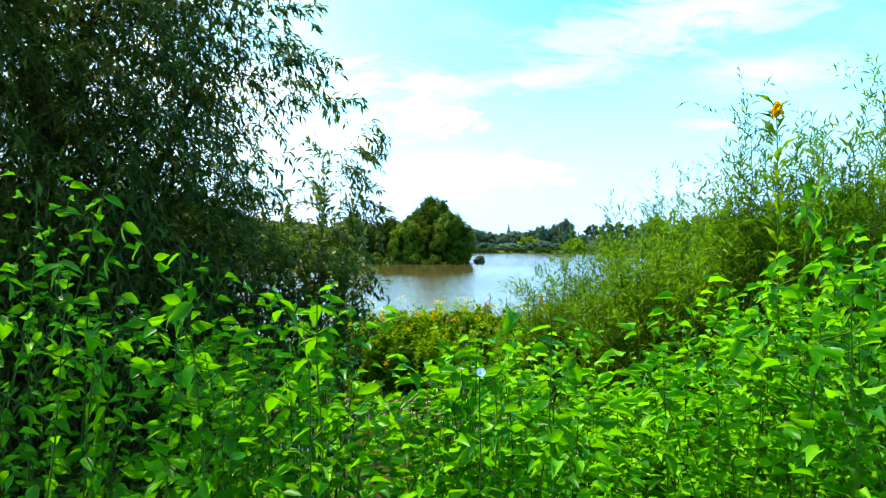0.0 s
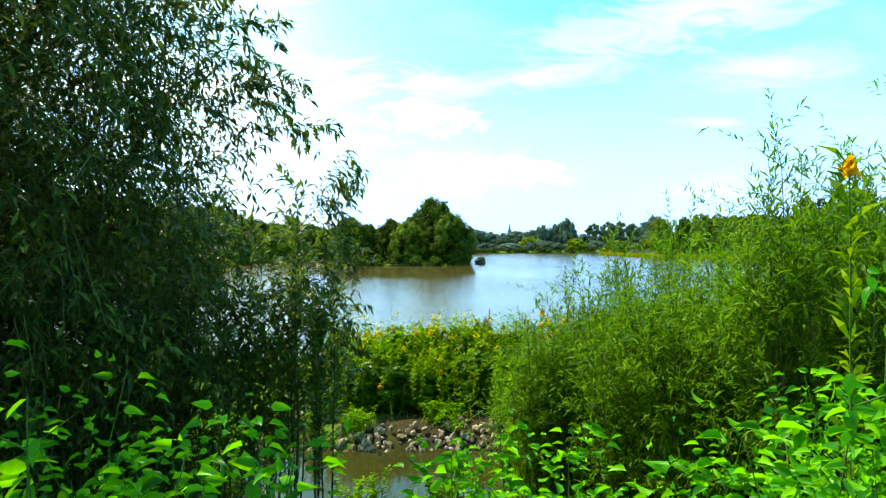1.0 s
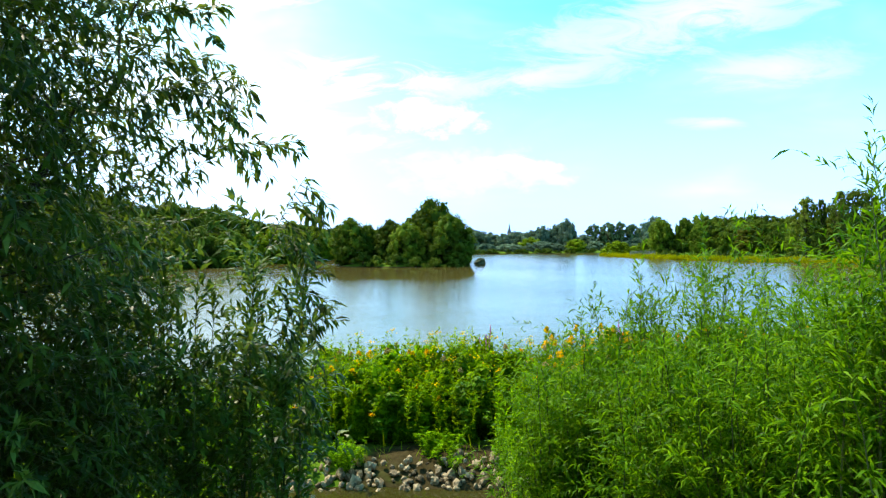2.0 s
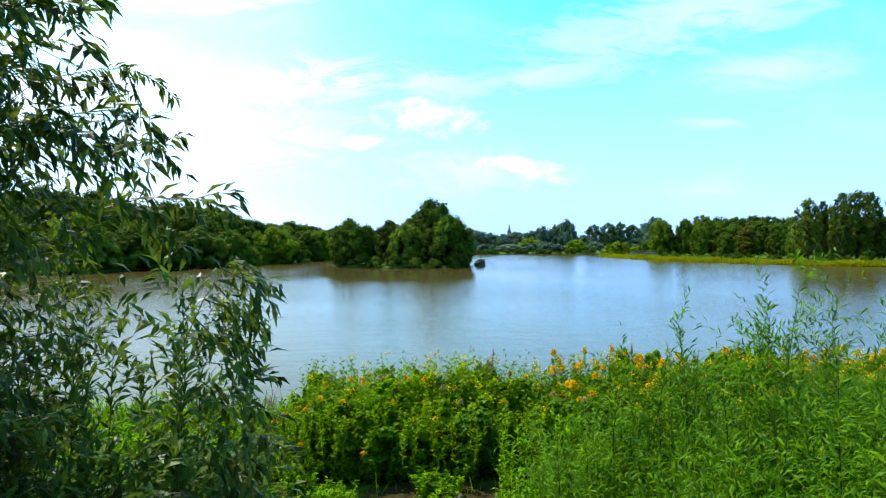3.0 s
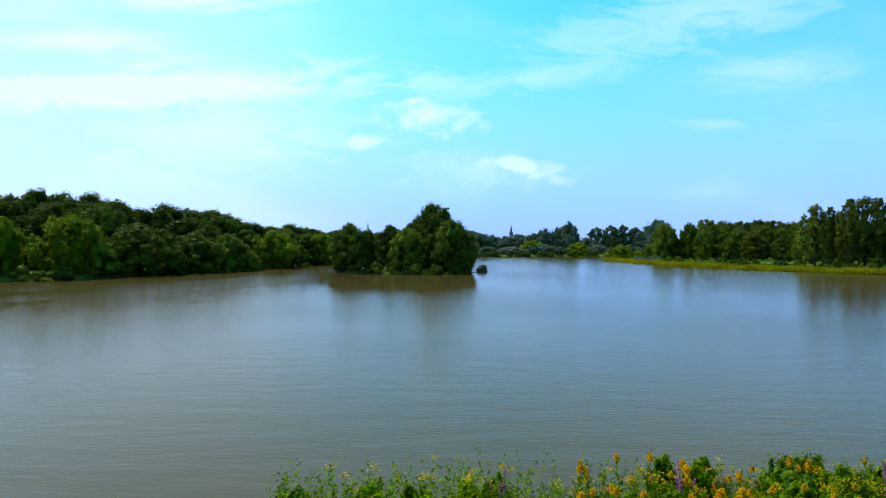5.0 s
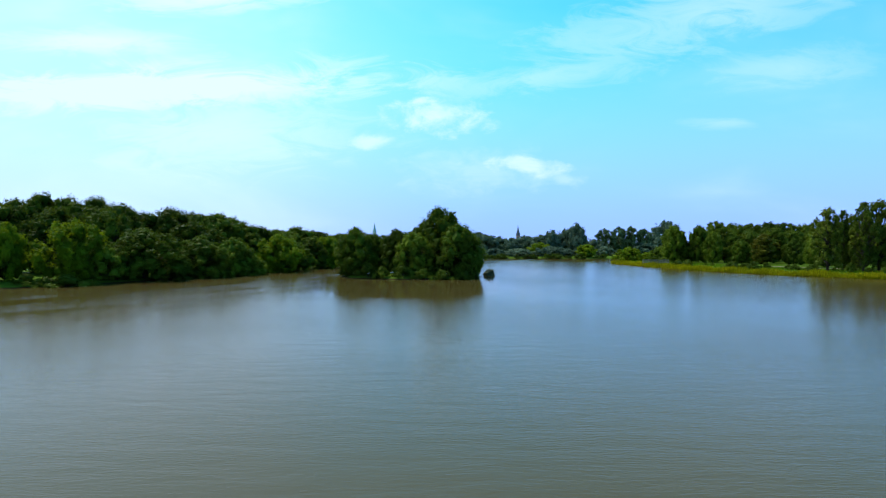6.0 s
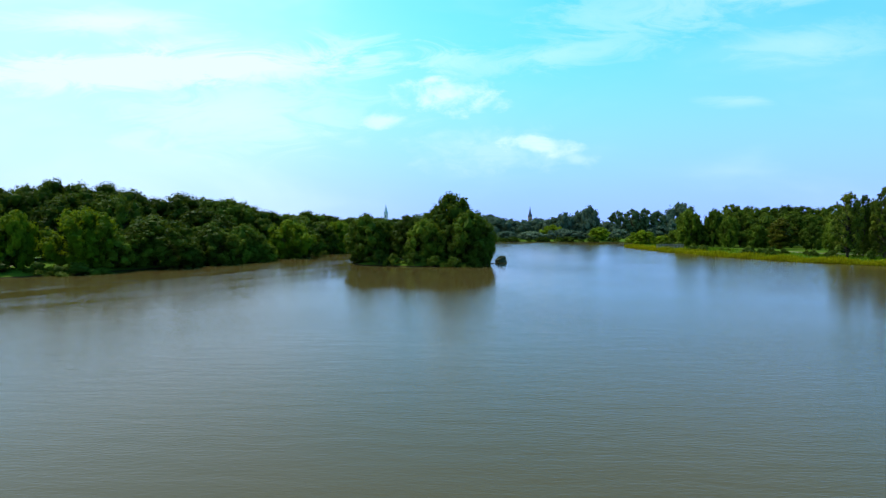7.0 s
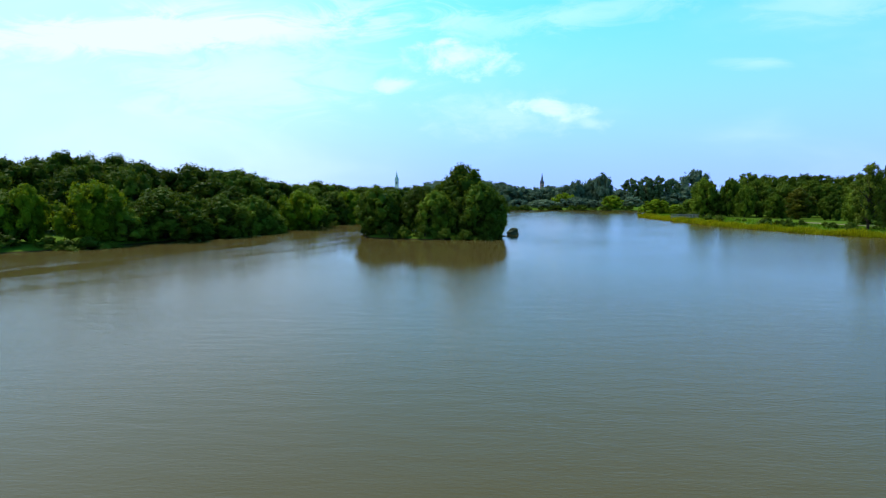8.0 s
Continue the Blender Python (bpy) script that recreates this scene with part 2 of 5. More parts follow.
M_REED = leaf_material("reed_leaf", (0.035, 0.075, 0.001), (0.1, 0.19, 0.003), (0.22, 0.3, 0.012), 0.4, 0.6, 0.8, 0.6, sheen=0.03)
M_SEDGE = leaf_material("sedge_leaf", (0.016, 0.05, 0.001), (0.06, 0.14, 0.002), (0.18, 0.27, 0.01), 0.3, 0.5, 0.8, 0.6, 0.12)
M_YREED = leaf_material("yellow_reed_leaf", (0.06, 0.08, 0.002), (0.2, 0.21, 0.004), (0.44, 0.38, 0.01), 0.3, 0.6, 0.2, 0.7, sheen=0.03)
# red brick, with distance haze mixed in as a paler pinkish tone
M_BRICK = rough_material("hazed_brick_wall", (0.28, 0.14, 0.11), (0.45, 0.27, 0.23), 0.6, 6)
M_SLATE = rough_material("slate_roof", (0.06, 0.065, 0.08), (0.14, 0.14, 0.17), 0.6, 6, 0.5)
M_COPPER = rough_material("pale_green_copper_roof", (0.30, 0.42, 0.40), (0.48, 0.60, 0.56), 0.6, 6, 0.5)
M_PLASTER = rough_material("pale_plaster", (0.6, 0.58, 0.54), (0.78, 0.76, 0.72), 0.6, 6)
M_WOOD = rough_material("grey_weathered_wood", (0.10, 0.09, 0.075), (0.26, 0.235, 0.20), 2, 18)
M_GRAVEL = rough_material("pale_gravel", (0.15, 0.12, 0.07), (0.28, 0.23, 0.14), 1, 12)
M_PETAL = rough_material("white_petal", (0.72, 0.72, 0.7), (0.86, 0.86, 0.84), 20, 80, 0.6, 0.1, 0.002)
M_MOSS = rough_material("mossy_rock", (0.02, 0.028, 0.012), (0.07, 0.085, 0.04), 1.2, 6, 0.9, 0.8, 0.1)


# ---- mesh helpers ----
rng = np.random.default_rng(7)


def link_mesh(name, verts, faces, mat, parent=None, label="", smooth=False):
    """One mesh object from arrays: verts (n, 3), faces (m, 3) or (m, 4)."""
    me = bpy.data.meshes.new(name)
    verts, faces = np.asarray(verts, np.float32), np.asarray(faces, np.int32)
    k = faces.shape[1]
    me.vertices.add(len(verts))
    me.vertices.foreach_set("co", verts.ravel())
    me.loops.add(faces.size)
    me.loops.foreach_set("vertex_index", faces.ravel())
    me.polygons.add(len(faces))
    me.polygons.foreach_set("loop_start", np.arange(0, faces.size, k, dtype=np.int32))
    me.polygons.foreach_set("use_smooth", np.full(len(faces), smooth))
    me.materials.append(mat)
    me.update(calc_edges=True)
    me.validate()
    ob = new(name, me)
    ob.parent = parent
    if label:
        tagged(ob, label)
    return ob


def part(name, bm, mat, parent=None, label="", smooth=False):
    """Links a bmesh as one mesh object under a thing or a part."""
    me = bpy.data.meshes.new(name)
    bm.to_mesh(me)
    bm.free()
    me.materials.append(mat)
    if smooth:
        for poly in me.polygons:
            poly.use_smooth = True
    ob = new(name, me)
    ob.parent = parent
    if label:
        tagged(ob, label)
    return ob


def unit(v):
    return v / np.maximum(np.linalg.norm(v, axis=-1, keepdims=True), 1e-9)


def blades(at, way, side, length, width, droop=0.15, fold=0.25):
    """Oval pointed leaves with a folded midrib: base, four edge points, two rib points and a tip."""
    way, side = unit(way), unit(side - (side * unit(way)).sum(-1, keepdims=True) * unit(way))
    up = np.cross(side, way)
    length, width = np.reshape(length, (-1, 1)), np.reshape(width, (-1, 1))

    def spot(t, w, lift):
        return at + way * length * t + side * width * w + up * (width * lift - length * droop * t * t)

    rows = [at, spot(0.22, -0.40, fold), spot(0.25, 0, 0), spot(0.22, 0.40, fold), spot(0.58, -0.33, fold), spot(0.60, 0, 0), spot(0.58, 0.33, fold), spot(1.0, 0, 0)]
    v = np.stack(rows, 1).reshape(-1, 3)
    i = np.arange(len(at))[:, None] * 8
    tris = ([0, 2, 1], [0, 3, 2], [1, 2, 4], [2, 5, 4], [2, 3, 6], [2, 6, 5], [4, 5, 7], [5, 6, 7])
    return v, np.concatenate([i + t for t in tris])


def slivers(at, way, side, length, width, bend=0.12):
    """Narrow leaves, two triangles each, slightly bent."""
    way = unit(way)
    side = unit(side - (side * way).sum(-1, keepdims=True) * way)
    up = np.cross(side, way)
    length, width = np.reshape(length, (-1, 1)), np.reshape(width, (-1, 1))
    a = at + way * length * 0.45 - side * width * 0.5 + up * length * bend
    b = at + way * length * 0.45 + side * width * 0.5 + up * length * bend
    tip = at + way * length - up * length * bend
    v = np.stack([at, a, b, tip], 1).reshape(-1, 3)
    i = np.arange(len(at))[:, None] * 4
    f = np.concatenate([i + [0, 2, 1], i + [1, 2, 3]])
    return v, f


def tubes(lines, radii, sides=4):
    """Tapered tubes along lines (k, n, 3) with radii (k, n)."""
    lines, radii = np.asarray(lines, float), np.asarray(radii, float)
    k, n, _ = lines.shape
    way = unit(np.gradient(lines, axis=1))
    ref = np.where(np.abs(way[..., 2:3]) > 0.9, np.array([1.0, 0, 0]), np.array([0, 0, 1.0]))
    a = unit(np.cross(way, ref))
    b = np.cross(way, a)
    ang = np.arange(sides) / sides * 2 * math.pi
    ring = lines[:, :, None] + radii[:, :, None, None] * (a[:, :, None] * np.cos(ang)[:, None] + b[:, :, None] * np.sin(ang)[:, None])
    v = ring.reshape(-1, 3)
    i = np.arange(k * n * sides).reshape(k, n, sides)
    j = np.roll(i, -1, axis=2)
    f = np.stack([i[:, :-1], j[:, :-1], j[:, 1:], i[:, 1:]], -1).reshape(-1, 4)
    return v, f


def both(*pairs):
    """Joins (verts, faces) pairs of one face size."""
    vs, fs, at = [], [], 0
    for v, f in pairs:
        vs.append(v)
        fs.append(f + at)
        at += len(v)
    return np.concatenate(vs), np.concatenate(fs)


def random_ways(r, n):
    return unit(r.normal(size=(n, 3)))


def empty(name, m=None, label="", category="", group="", kind=""):
    ob = new(name)
    if m is not None:
        ob.matrix_world = m
    return tagged(ob, label, category, group, kind)


def bend_lines(start, way, length, n, droop, r, wobble=0.08):
    """Lines that set out along way and bend by droop (downwards if positive)."""
    k = len(start)
    s = np.linspace(0, 1, n)[None, :, None]
    way = unit(way)[:, None]
    length = np.reshape(length, (k, 1, 1))
    droop = np.reshape(np.broadcast_to(droop, (k,)), (k, 1, 1))
    sway = np.cumsum(r.normal(size=(k, n, 3)) * wobble / n, axis=1) * length
    line = start[:, None] + way * s * length - np.array([0, 0, 1.0]) * droop * s * s * length + sway * (s > 0)
    return line


# ---- the lie of the land ----
SHORE = [(-400, 17), (-60, 17.5), (-30, 18.5), (-12, 18.0), (-4, 17.4), (2, 17.6), (9, 18.2), (20, 18), (60, 20), (150, 40), (175, 90), (128, 152), (108, 166), (94, 187), (82, 218), (77, 262), (74, 292),
         (80, 303), (104, 312), (130, 345), (128, 372), (60, 381), (22, 378), (-8, 340), (-28, 292), (-39, 258), (-46, 231), (-51, 210), (-57, 195), (-66, 170), (-74, 146), (-86, 127), (-98, 112), (-130, 95), (-250, 80), (-400, 75)]


def lake_gap(x, y):
    """Distance to the shoreline, positive on land."""
    p = np.array(SHORE, float)
    q = np.roll(p, -1, axis=0)
    best = np.full(x.shape, 1e9)
    inside = np.zeros(x.shape, bool)
    for (ax, ay), (bx, by) in zip(p, q):
        ex, ey = bx - ax, by - ay
        t = np.clip(((x - ax) * ex + (y - ay) * ey) / (ex * ex + ey * ey), 0, 1)
        best = np.minimum(best, np.hypot(x - ax - t * ex, y - ay - t * ey))
        cross = ((ay > y) != (by > y)) & (x < (bx - ax) * (y - ay) / (by - ay + 1e-12) + ax)
        inside ^= cross
    return np.where(inside, -best, best)


def island_gap(x, y):
    a = np.arctan2((y - 172) / 11, (x + 11.5) / 19)
    return (np.hypot((x + 11.5) / 19, (y - 172) / 11) - 1 - 0.05 * np.sin(3 * a + 1) - 0.04 * np.sin(7 * a)) * 11


def soft_noise(x, y, s):
    return (np.sin(x * s + 1.3 * np.sin(y * s * 0.7)) + np.sin(y * s * 1.3 + 2 + np.sin(x * s * 0.6)) + np.sin((x + y) * s * 2.1) * 0.5) / 2.5


def land(x, y):
    """The height of the ground."""
    x, y = np.asarray(x, float), np.asarray(y, float)
    gap = np.maximum(lake_gap(x, y), -island_gap(x, y))
    wob = gap + soft_noise(x, y, 0.45) * 0.5
    near = (y < 40) & (np.abs(x) < 80)
    steep = np.where(near, 1.3, 0.35)
    top = np.where(near, 2.35, 1.1)
    h = np.where(gap > 0, top * (1 - np.exp(-np.maximum(wob, 0) * steep / top)), np.maximum(wob * 0.4, -1.6))
    h = h + np.where(gap > 0.5, soft_noise(x, y, 1.1) * 0.06, 0)
    # a shallow muddy hollow in front of the rubble
    hollow = np.exp(-(((x + 0.9) / 3.2) ** 4 + ((y - 9.9) / 1.35) ** 4))
    # a dyke where the way begins
    q = np.clip((6.4 - y) / 3.2, 0, 1)
    return h - 0.42 * hollow * near + 1.25 * q * q * (3 - 2 * q) * (lake_gap(x, y) > 5)


def steps(*pieces):
    out = [pieces[0][0]]
    for a, b, n in pieces:
        out += list(np.linspace(a, b, n + 1)[1:])
    return np.array(out)


def build_ground():
    xs = steps((-4000, -1000, 6), (-1000, -300, 14), (-300, -120, 30), (-120, -16, 52), (-16, 16, 84), (16, 130, 57), (130, 300, 28), (300, 1000, 14), (1000, 4000, 6))
    ys = steps((-3000, -300, 8), (-300, -20, 14), (-20, -2, 18), (-2, 22, 80), (22, 130, 40), (130, 400, 96), (400, 1000, 20), (1000, 4500, 8))
    gx, gy = np.meshgrid(xs, ys)
    z = land(gx, gy)
    v = np.stack([gx, gy, z], -1).reshape(-1, 3)
    i = np.arange(len(xs) * len(ys)).reshape(len(ys), len(xs))
    f = np.stack([i[:-1, :-1], i[:-1, 1:], i[1:, 1:], i[1:, :-1]], -1).reshape(-1, 4)
    ob = link_mesh("ground", v, f, M_GROUND, smooth=True)
    tagged(ob, "grassy lake banks with bare brown soil and lake bed", "ground", kind="structure")


def build_water():
    v = [(-500, 10, 0), (400, 10, 0), (400, 480, 0), (-500, 480, 0)]
    ob = link_mesh("water", v, [(0, 1, 2, 3)], M_WATER)
    tagged(ob, "calm greenish-brown lake water with fine ripples reflecting sky", "lake", kind="structure")
    # standing water in the hollow
    ang = np.linspace(0, 2 * math.pi, 40, endpoint=False)
    v = [(-0.9 + 3.6 * math.cos(a), 9.9 + 1.5 * math.sin(a), 2.02) for a in ang]
    bm = bmesh.new()
    bm.faces.new([bm.verts.new(p) for p in v])
    ob = part("water", bm, M_POOL)
    tagged(ob, "shallow brown muddy puddle in front of rubble stones", "puddle", kind="structure")


build_ground()
build_water()


# ---- trees ----
def ball_points():
    bm = bmesh.new()
    bmesh.ops.create_icosphere(bm, subdivisions=1, radius=1.0)
    bm.verts.index_update()
    v = np.array([p.co[:] for p in bm.verts])
    f = np.array([[p.index for p in q.verts] for q in bm.faces])
    bm.free()
    return v, f


BALL = ball_points()


def leaf_mass(r, centre, size, per, leaf, core=0.62, tall=1.05, bumps=12):
    """Leafy lobes: over an uneven dark inside lie many small leaves, heaped into knobs with hollows between them."""
    k = len(centre)
    bv, bf = BALL
    # the closed inside of each lobe
    ph = r.uniform(0, 6.3, (k, 1, 3))
    rough = 1 + 0.15 * np.sin(bv[None] * 4.1 + ph).sum(-1) / 1.5 + r.normal(size=(k, len(bv))) * 0.12
    v1 = centre[:, None] + bv[None] * (size[:, None] * core * rough)[..., None] * np.array([1, 1, tall])
    f1 = (bf[None] + np.arange(k)[:, None, None] * len(bv)).reshape(-1, 3)
    # knobs on the lobe, and leaves on the knobs
    knob = random_ways(r, k * bumps).reshape(k, bumps, 3)
    knob[..., 2] = np.abs(knob[..., 2]) * np.where(r.random((k, bumps)) < 0.68, 1, -1)
    pick = r.integers(0, bumps, (k, per))
    kd = knob[np.arange(k)[:, None], pick].reshape(-1, 3)
    d = random_ways(r, k * per)
    d = unit(d + kd * 0.55)
    big = np.repeat(size, per)[:, None]
    at = np.repeat(centre, per, axis=0) + (kd * 0.70 + d * r.uniform(0.12, 0.46, (k * per, 1))) * big * np.array([1, 1, tall])
    face = unit(d + kd * 0.4 + np.array([0, 0, 0.15]) + random_ways(r, k * per) * 0.6)
    way = unit(np.cross(face, random_ways(r, k * per)))
    side = np.cross(face, way)
    ln = leaf * r.uniform(0.55, 1.4, (k * per, 1))
    v2 = np.stack([at - way * ln * 0.4 - side * ln * 0.42, at - way * ln * 0.3 + side * ln * 0.4, at + way * ln * 0.62], 1).reshape(-1, 3)
    f2 = np.arange(k * per * 3).reshape(-1, 3)
    return both((v1.reshape(-1, 3), f1), (v2, f2))


def tree(name, seed, height, radius, mat, low=0.12, lobes=20, per=420, leaf=0.42, shape=0.85, lobe=0.29, core=0.62, tall=1.05, skirt=0.72):
    """A broadleaf tree: tapered trunk, limbs, and a crown of rounded leafy lobes of uneven size."""
    r = np.random.default_rng(seed)
    top = empty(name)
    q = (np.arange(lobes) + r.uniform(0.1, 0.9, lobes)) / lobes
    a = np.arange(lobes) * 2.39996 + r.uniform(-0.5, 0.5, lobes)
    size = radius * lobe * r.uniform(0.62, 1.3, lobes)
    bottom, tip = height * low + size * 0.8 * tall, height * 1.04 - size * 0.95 * tall
    z = bottom * 0.6 + (tip - bottom * 0.6) * q
    prof = np.maximum(0.0, 1 - np.abs(2 * q ** shape - 1) ** 2.4) ** 0.5
    prof = np.where(q < 0.5, np.maximum(prof, skirt), prof)
    reach = np.maximum(radius * prof * (0.92 + 0.2 * np.sin(2 * a + seed)) - size * 0.9, 0) * r.uniform(0.7, 1.08, lobes)
    c = np.stack([np.cos(a) * reach, np.sin(a) * reach, z], -1)
    # lobes that fill the middle
    m = max(2, lobes // 6)
    mid = np.stack([r.normal(size=m) * 0.1 * radius, r.normal(size=m) * 0.1 * radius, height * (low + (0.78 - low) * np.linspace(0.2, 1, m))], -1)
    c, size = np.concatenate([c, mid]), np.concatenate([size, np.full(m, radius * lobe * 1.25)])
    v, f = leaf_mass(r, c, size, per, leaf, core, tall)
    link_mesh("crown", v, f, mat, top)
    # trunk and limbs
    tr = max(0.12, height * 0.018)
    s = np.linspace(0, 1, 8)
    trunk = np.stack([np.cumsum(r.normal(size=8) * 0.06), np.cumsum(r.normal(size=8) * 0.06), s * height * 0.8], -1)
    trunk[0, 2] = -0.4
    lines, radii = [trunk], [tr * (1.15 - s)]
    for k in range(lobes):
        zt = max(height * 0.08, c[k, 2] * r.uniform(0.45, 0.7))
        b = np.array([np.interp(zt, trunk[:, 2], trunk[:, i]) for i in range(3)])
        q = s[:, None]
        lines.append(b + (c[k] - b) * q + np.array([0, 0, 1]) * (q * (1 - q)) * height * 0.06)
        radii.append(tr * 0.45 * (1.08 - s))
    v, f = tubes(lines, radii, 6)
    link_mesh("trunk", v, f, M_BARK, top)
    return top


def bush(name, seed, height, radius, mat, per=150, leaf=0.3):
    """A low rounded bush: a few leafy lobes on short branches."""
    r = np.random.default_rng(seed)
    top = empty(name)
    k = 8
    size = height * r.uniform(0.24, 0.4, k)
    a = np.arange(k) * 2.4 + r.uniform(-0.4, 0.4, k)
    reach = np.maximum(radius * np.sqrt(np.linspace(0.02, 1, k)) - size, 0)
    z = np.clip(height * (1 - np.linspace(0, 1, k) ** 1.6 * 0.75) - size, size * 0.5, None)
    c = np.stack([np.cos(a) * reach, np.sin(a) * reach, z], -1)
    v, f = leaf_mass(r, c, size, per, leaf, 0.62, 1.0, 9)
    link_mesh("foliage", v, f, mat, top)
    s = np.linspace(0, 1, 5)[:, None]
    lines = [p * s * np.array([1, 1, 1.0]) - np.array([0, 0, 0.1]) * (1 - s) for p in c]
    v, f = tubes(lines, np.tile(np.linspace(0.05, 0.015, 5), (k, 1)), 4)
    link_mesh("branchwork", v, f, M_BARK, top)
    return top


def plant_at(proto, x, y, scale=(1, 1, 1), turn=0.0, label="", category="", group="", sink=0.05, z=None):
    """A copy of a built plant, standing on the ground."""
    z = float(land(x, y)) - sink if z is None else z
    ob = copy_thing(proto, pose(x, y, z, 0, 0, turn))
    ob.scale = scale
    return tagged(ob, label, category, group)


def remove(*protos):
    for proto in protos:
        for o in (*proto.children_recursive, proto):
            bpy.data.objects.remove(o)


def along(points, step):
    """Points at even steps along a line of (x, y)."""
    p = np.array(points, float)
    seg = np.hypot(*np.diff(p, axis=0).T)
    s = np.concatenate([[0], np.cumsum(seg)])
    t = np.arange(0, s[-1], step)
    return np.stack([np.interp(t, s, p[:, 0]), np.interp(t, s, p[:, 1])], -1)


def woods():
    r = np.random.default_rng(3)
    oak = [tree("oak_tree", 10 + i, 18, 9.4, M_OAK, 0.02, 60, 175, 0.46, 0.9, 0.225) for i in range(3)]
    alder = [tree("alder_tree", 20 + i, 11, 6.2, (M_ALDER, M_ALDER, M_OAK)[i], 0.0, 58, 180, 0.33, 0.72, 0.23) for i in range(3)]
    crack = [tree("willow_tree", 30 + i, 11, 7.2, M_LIGHT, 0.0, 58, 175, 0.36, 0.8, 0.22) for i in range(2)]
    poplar = [tree("poplar_tree", 40 + i, 20, 4.2, M_POPLAR, 0.04, 54, 120, 0.42, 1.15, 0.24, 0.45, 1.5, 0.85) for i in range(2)]
    tufted = [tree("poplar_tree", 45 + i, 20, 8.2, M_SILVER, 0.06, 40, 130, 0.7, 1.0, 0.22, 0.65, 1.2) for i in range(2)]
    turning = tree("maple_tree", 50, 14, 4.4, M_AUTUMN, 0.02, 30, 200, 0.42)
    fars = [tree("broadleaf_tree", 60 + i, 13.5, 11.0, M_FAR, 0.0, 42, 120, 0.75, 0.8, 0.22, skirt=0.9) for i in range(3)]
    edge = [tree("oak_tree", 80 + i, 17, 11.0, M_OAK, 0.02, 46, 160, 0.62, 0.9, 0.2, skirt=0.9) for i in range(2)]
    bushes = [bush("bush", 70 + i, 2.6, 2.6, M_OAK, 150, 0.24) for i in range(2)]
    pale = bush("bush", 75, 2.2, 2.2, M_POPLAR, 150, 0.24)

    def put(kinds, base_h, base_r, rows, label, category, group, wide=1.0):
        for i, (x, y, h, w) in enumerate(rows):
            k = kinds[i % len(kinds)]
            w = w * wide
            plant_at(k, x, y, (w * r.uniform(0.9, 1.15) / base_r, w * r.uniform(0.9, 1.15) / base_r, h / base_h), r.uniform(0, 360), label, category, group)

    put(oak, 18, 9.4, WOOD_BACK, "tall dark green oak in dense lakeside wood", "tree", "trees of the wood", 1.35)
    put(alder, 11, 6.2, WOOD_FRONT, "mid-green alder at the water's edge before the wood", "tree", "trees of the wood", 1.35)
    put(crack, 11, 7.2, WILLOWS, "bright yellow-green rounded willow at the lake shore", "tree", "pale willows on the shore")
    put(alder, 11, 6.2, ISLAND_TREES, "dense mid-green tree on the small lake island", "tree", "trees on the island", 1.2)
    put(bushes, 2.6, 2.6, ISLAND_BUSHES, "low green bush overhanging the island's waterline", "bush", "bushes on the island")
    put(fars, 13.5, 11.0, FAR_TREES, "distant tree on the far shore, its green blued for haze", "tree", "trees on the far shore", 1.15)
    put(tufted, 20, 8.2, POPLAR_ROW, "round-topped poplar in a row on the far shore", "tree", "far poplars", 1.3)
    put(poplar, 20, 4.2, POPLARS, "tall slender poplar with loose upright crown", "tree", "poplars", 1.2)
    put(edge, 17, 11.0, RIGHT_WOOD, "dark green tree in even woodland edge behind meadow", "tree", "trees behind the meadow", 1.55)
    put(alder, 11, 6.2, RIGHT_TREES, "dark green tree standing on the meadow bank", "tree", "trees on the meadow bank", 1.0)
    put([turning], 14, 4.4, TURNING, "tree with orange-brown leaves at the woodland edge", "tree", "")
    put(bushes, 2.6, 2.6, SHORE_BUSHES, "dark green bush at the lake's edge", "bush", "bushes along the shore")
    put([pale], 2.2, 2.2, PALE_BUSHES, "rounded grey-green bush on the meadow bank", "bush", "bushes on the meadow")
    for x, y in along([(-30, 290), (-8, 341), (22, 379), (60, 382.5), (128, 374), (131, 345), (106, 314)], 4.2):
        k = r.uniform(0.5, 1.3)
        plant_at(bushes[int(r.integers(0, 2))], float(x + r.normal() * 1.2), float(y + 0.4 + r.normal() * 0.6), (k * 1.2, k * 1.2, k), r.uniform(0, 360),
                 "dark green bush at the lake's edge", "bush", "bushes along the shore")
    for x, y in along([(92, 288), (91, 262), (96, 226), (105, 199), (120, 178)], 5.5):
        k = r.uniform(0.4, 1.05)
        plant_at((pale, *bushes)[int(r.integers(0, 3))], float(x + r.normal() * 2.5), float(y + r.normal() * 2), (k * 1.15, k * 1.15, k), r.uniform(0, 360),
                 "low green bush among the meadow grass on the spit", "bush", "bushes on the meadow")
    remove(*oak, *edge, *alder, *crack, *poplar, *tufted, turning, *fars, *bushes, pale)


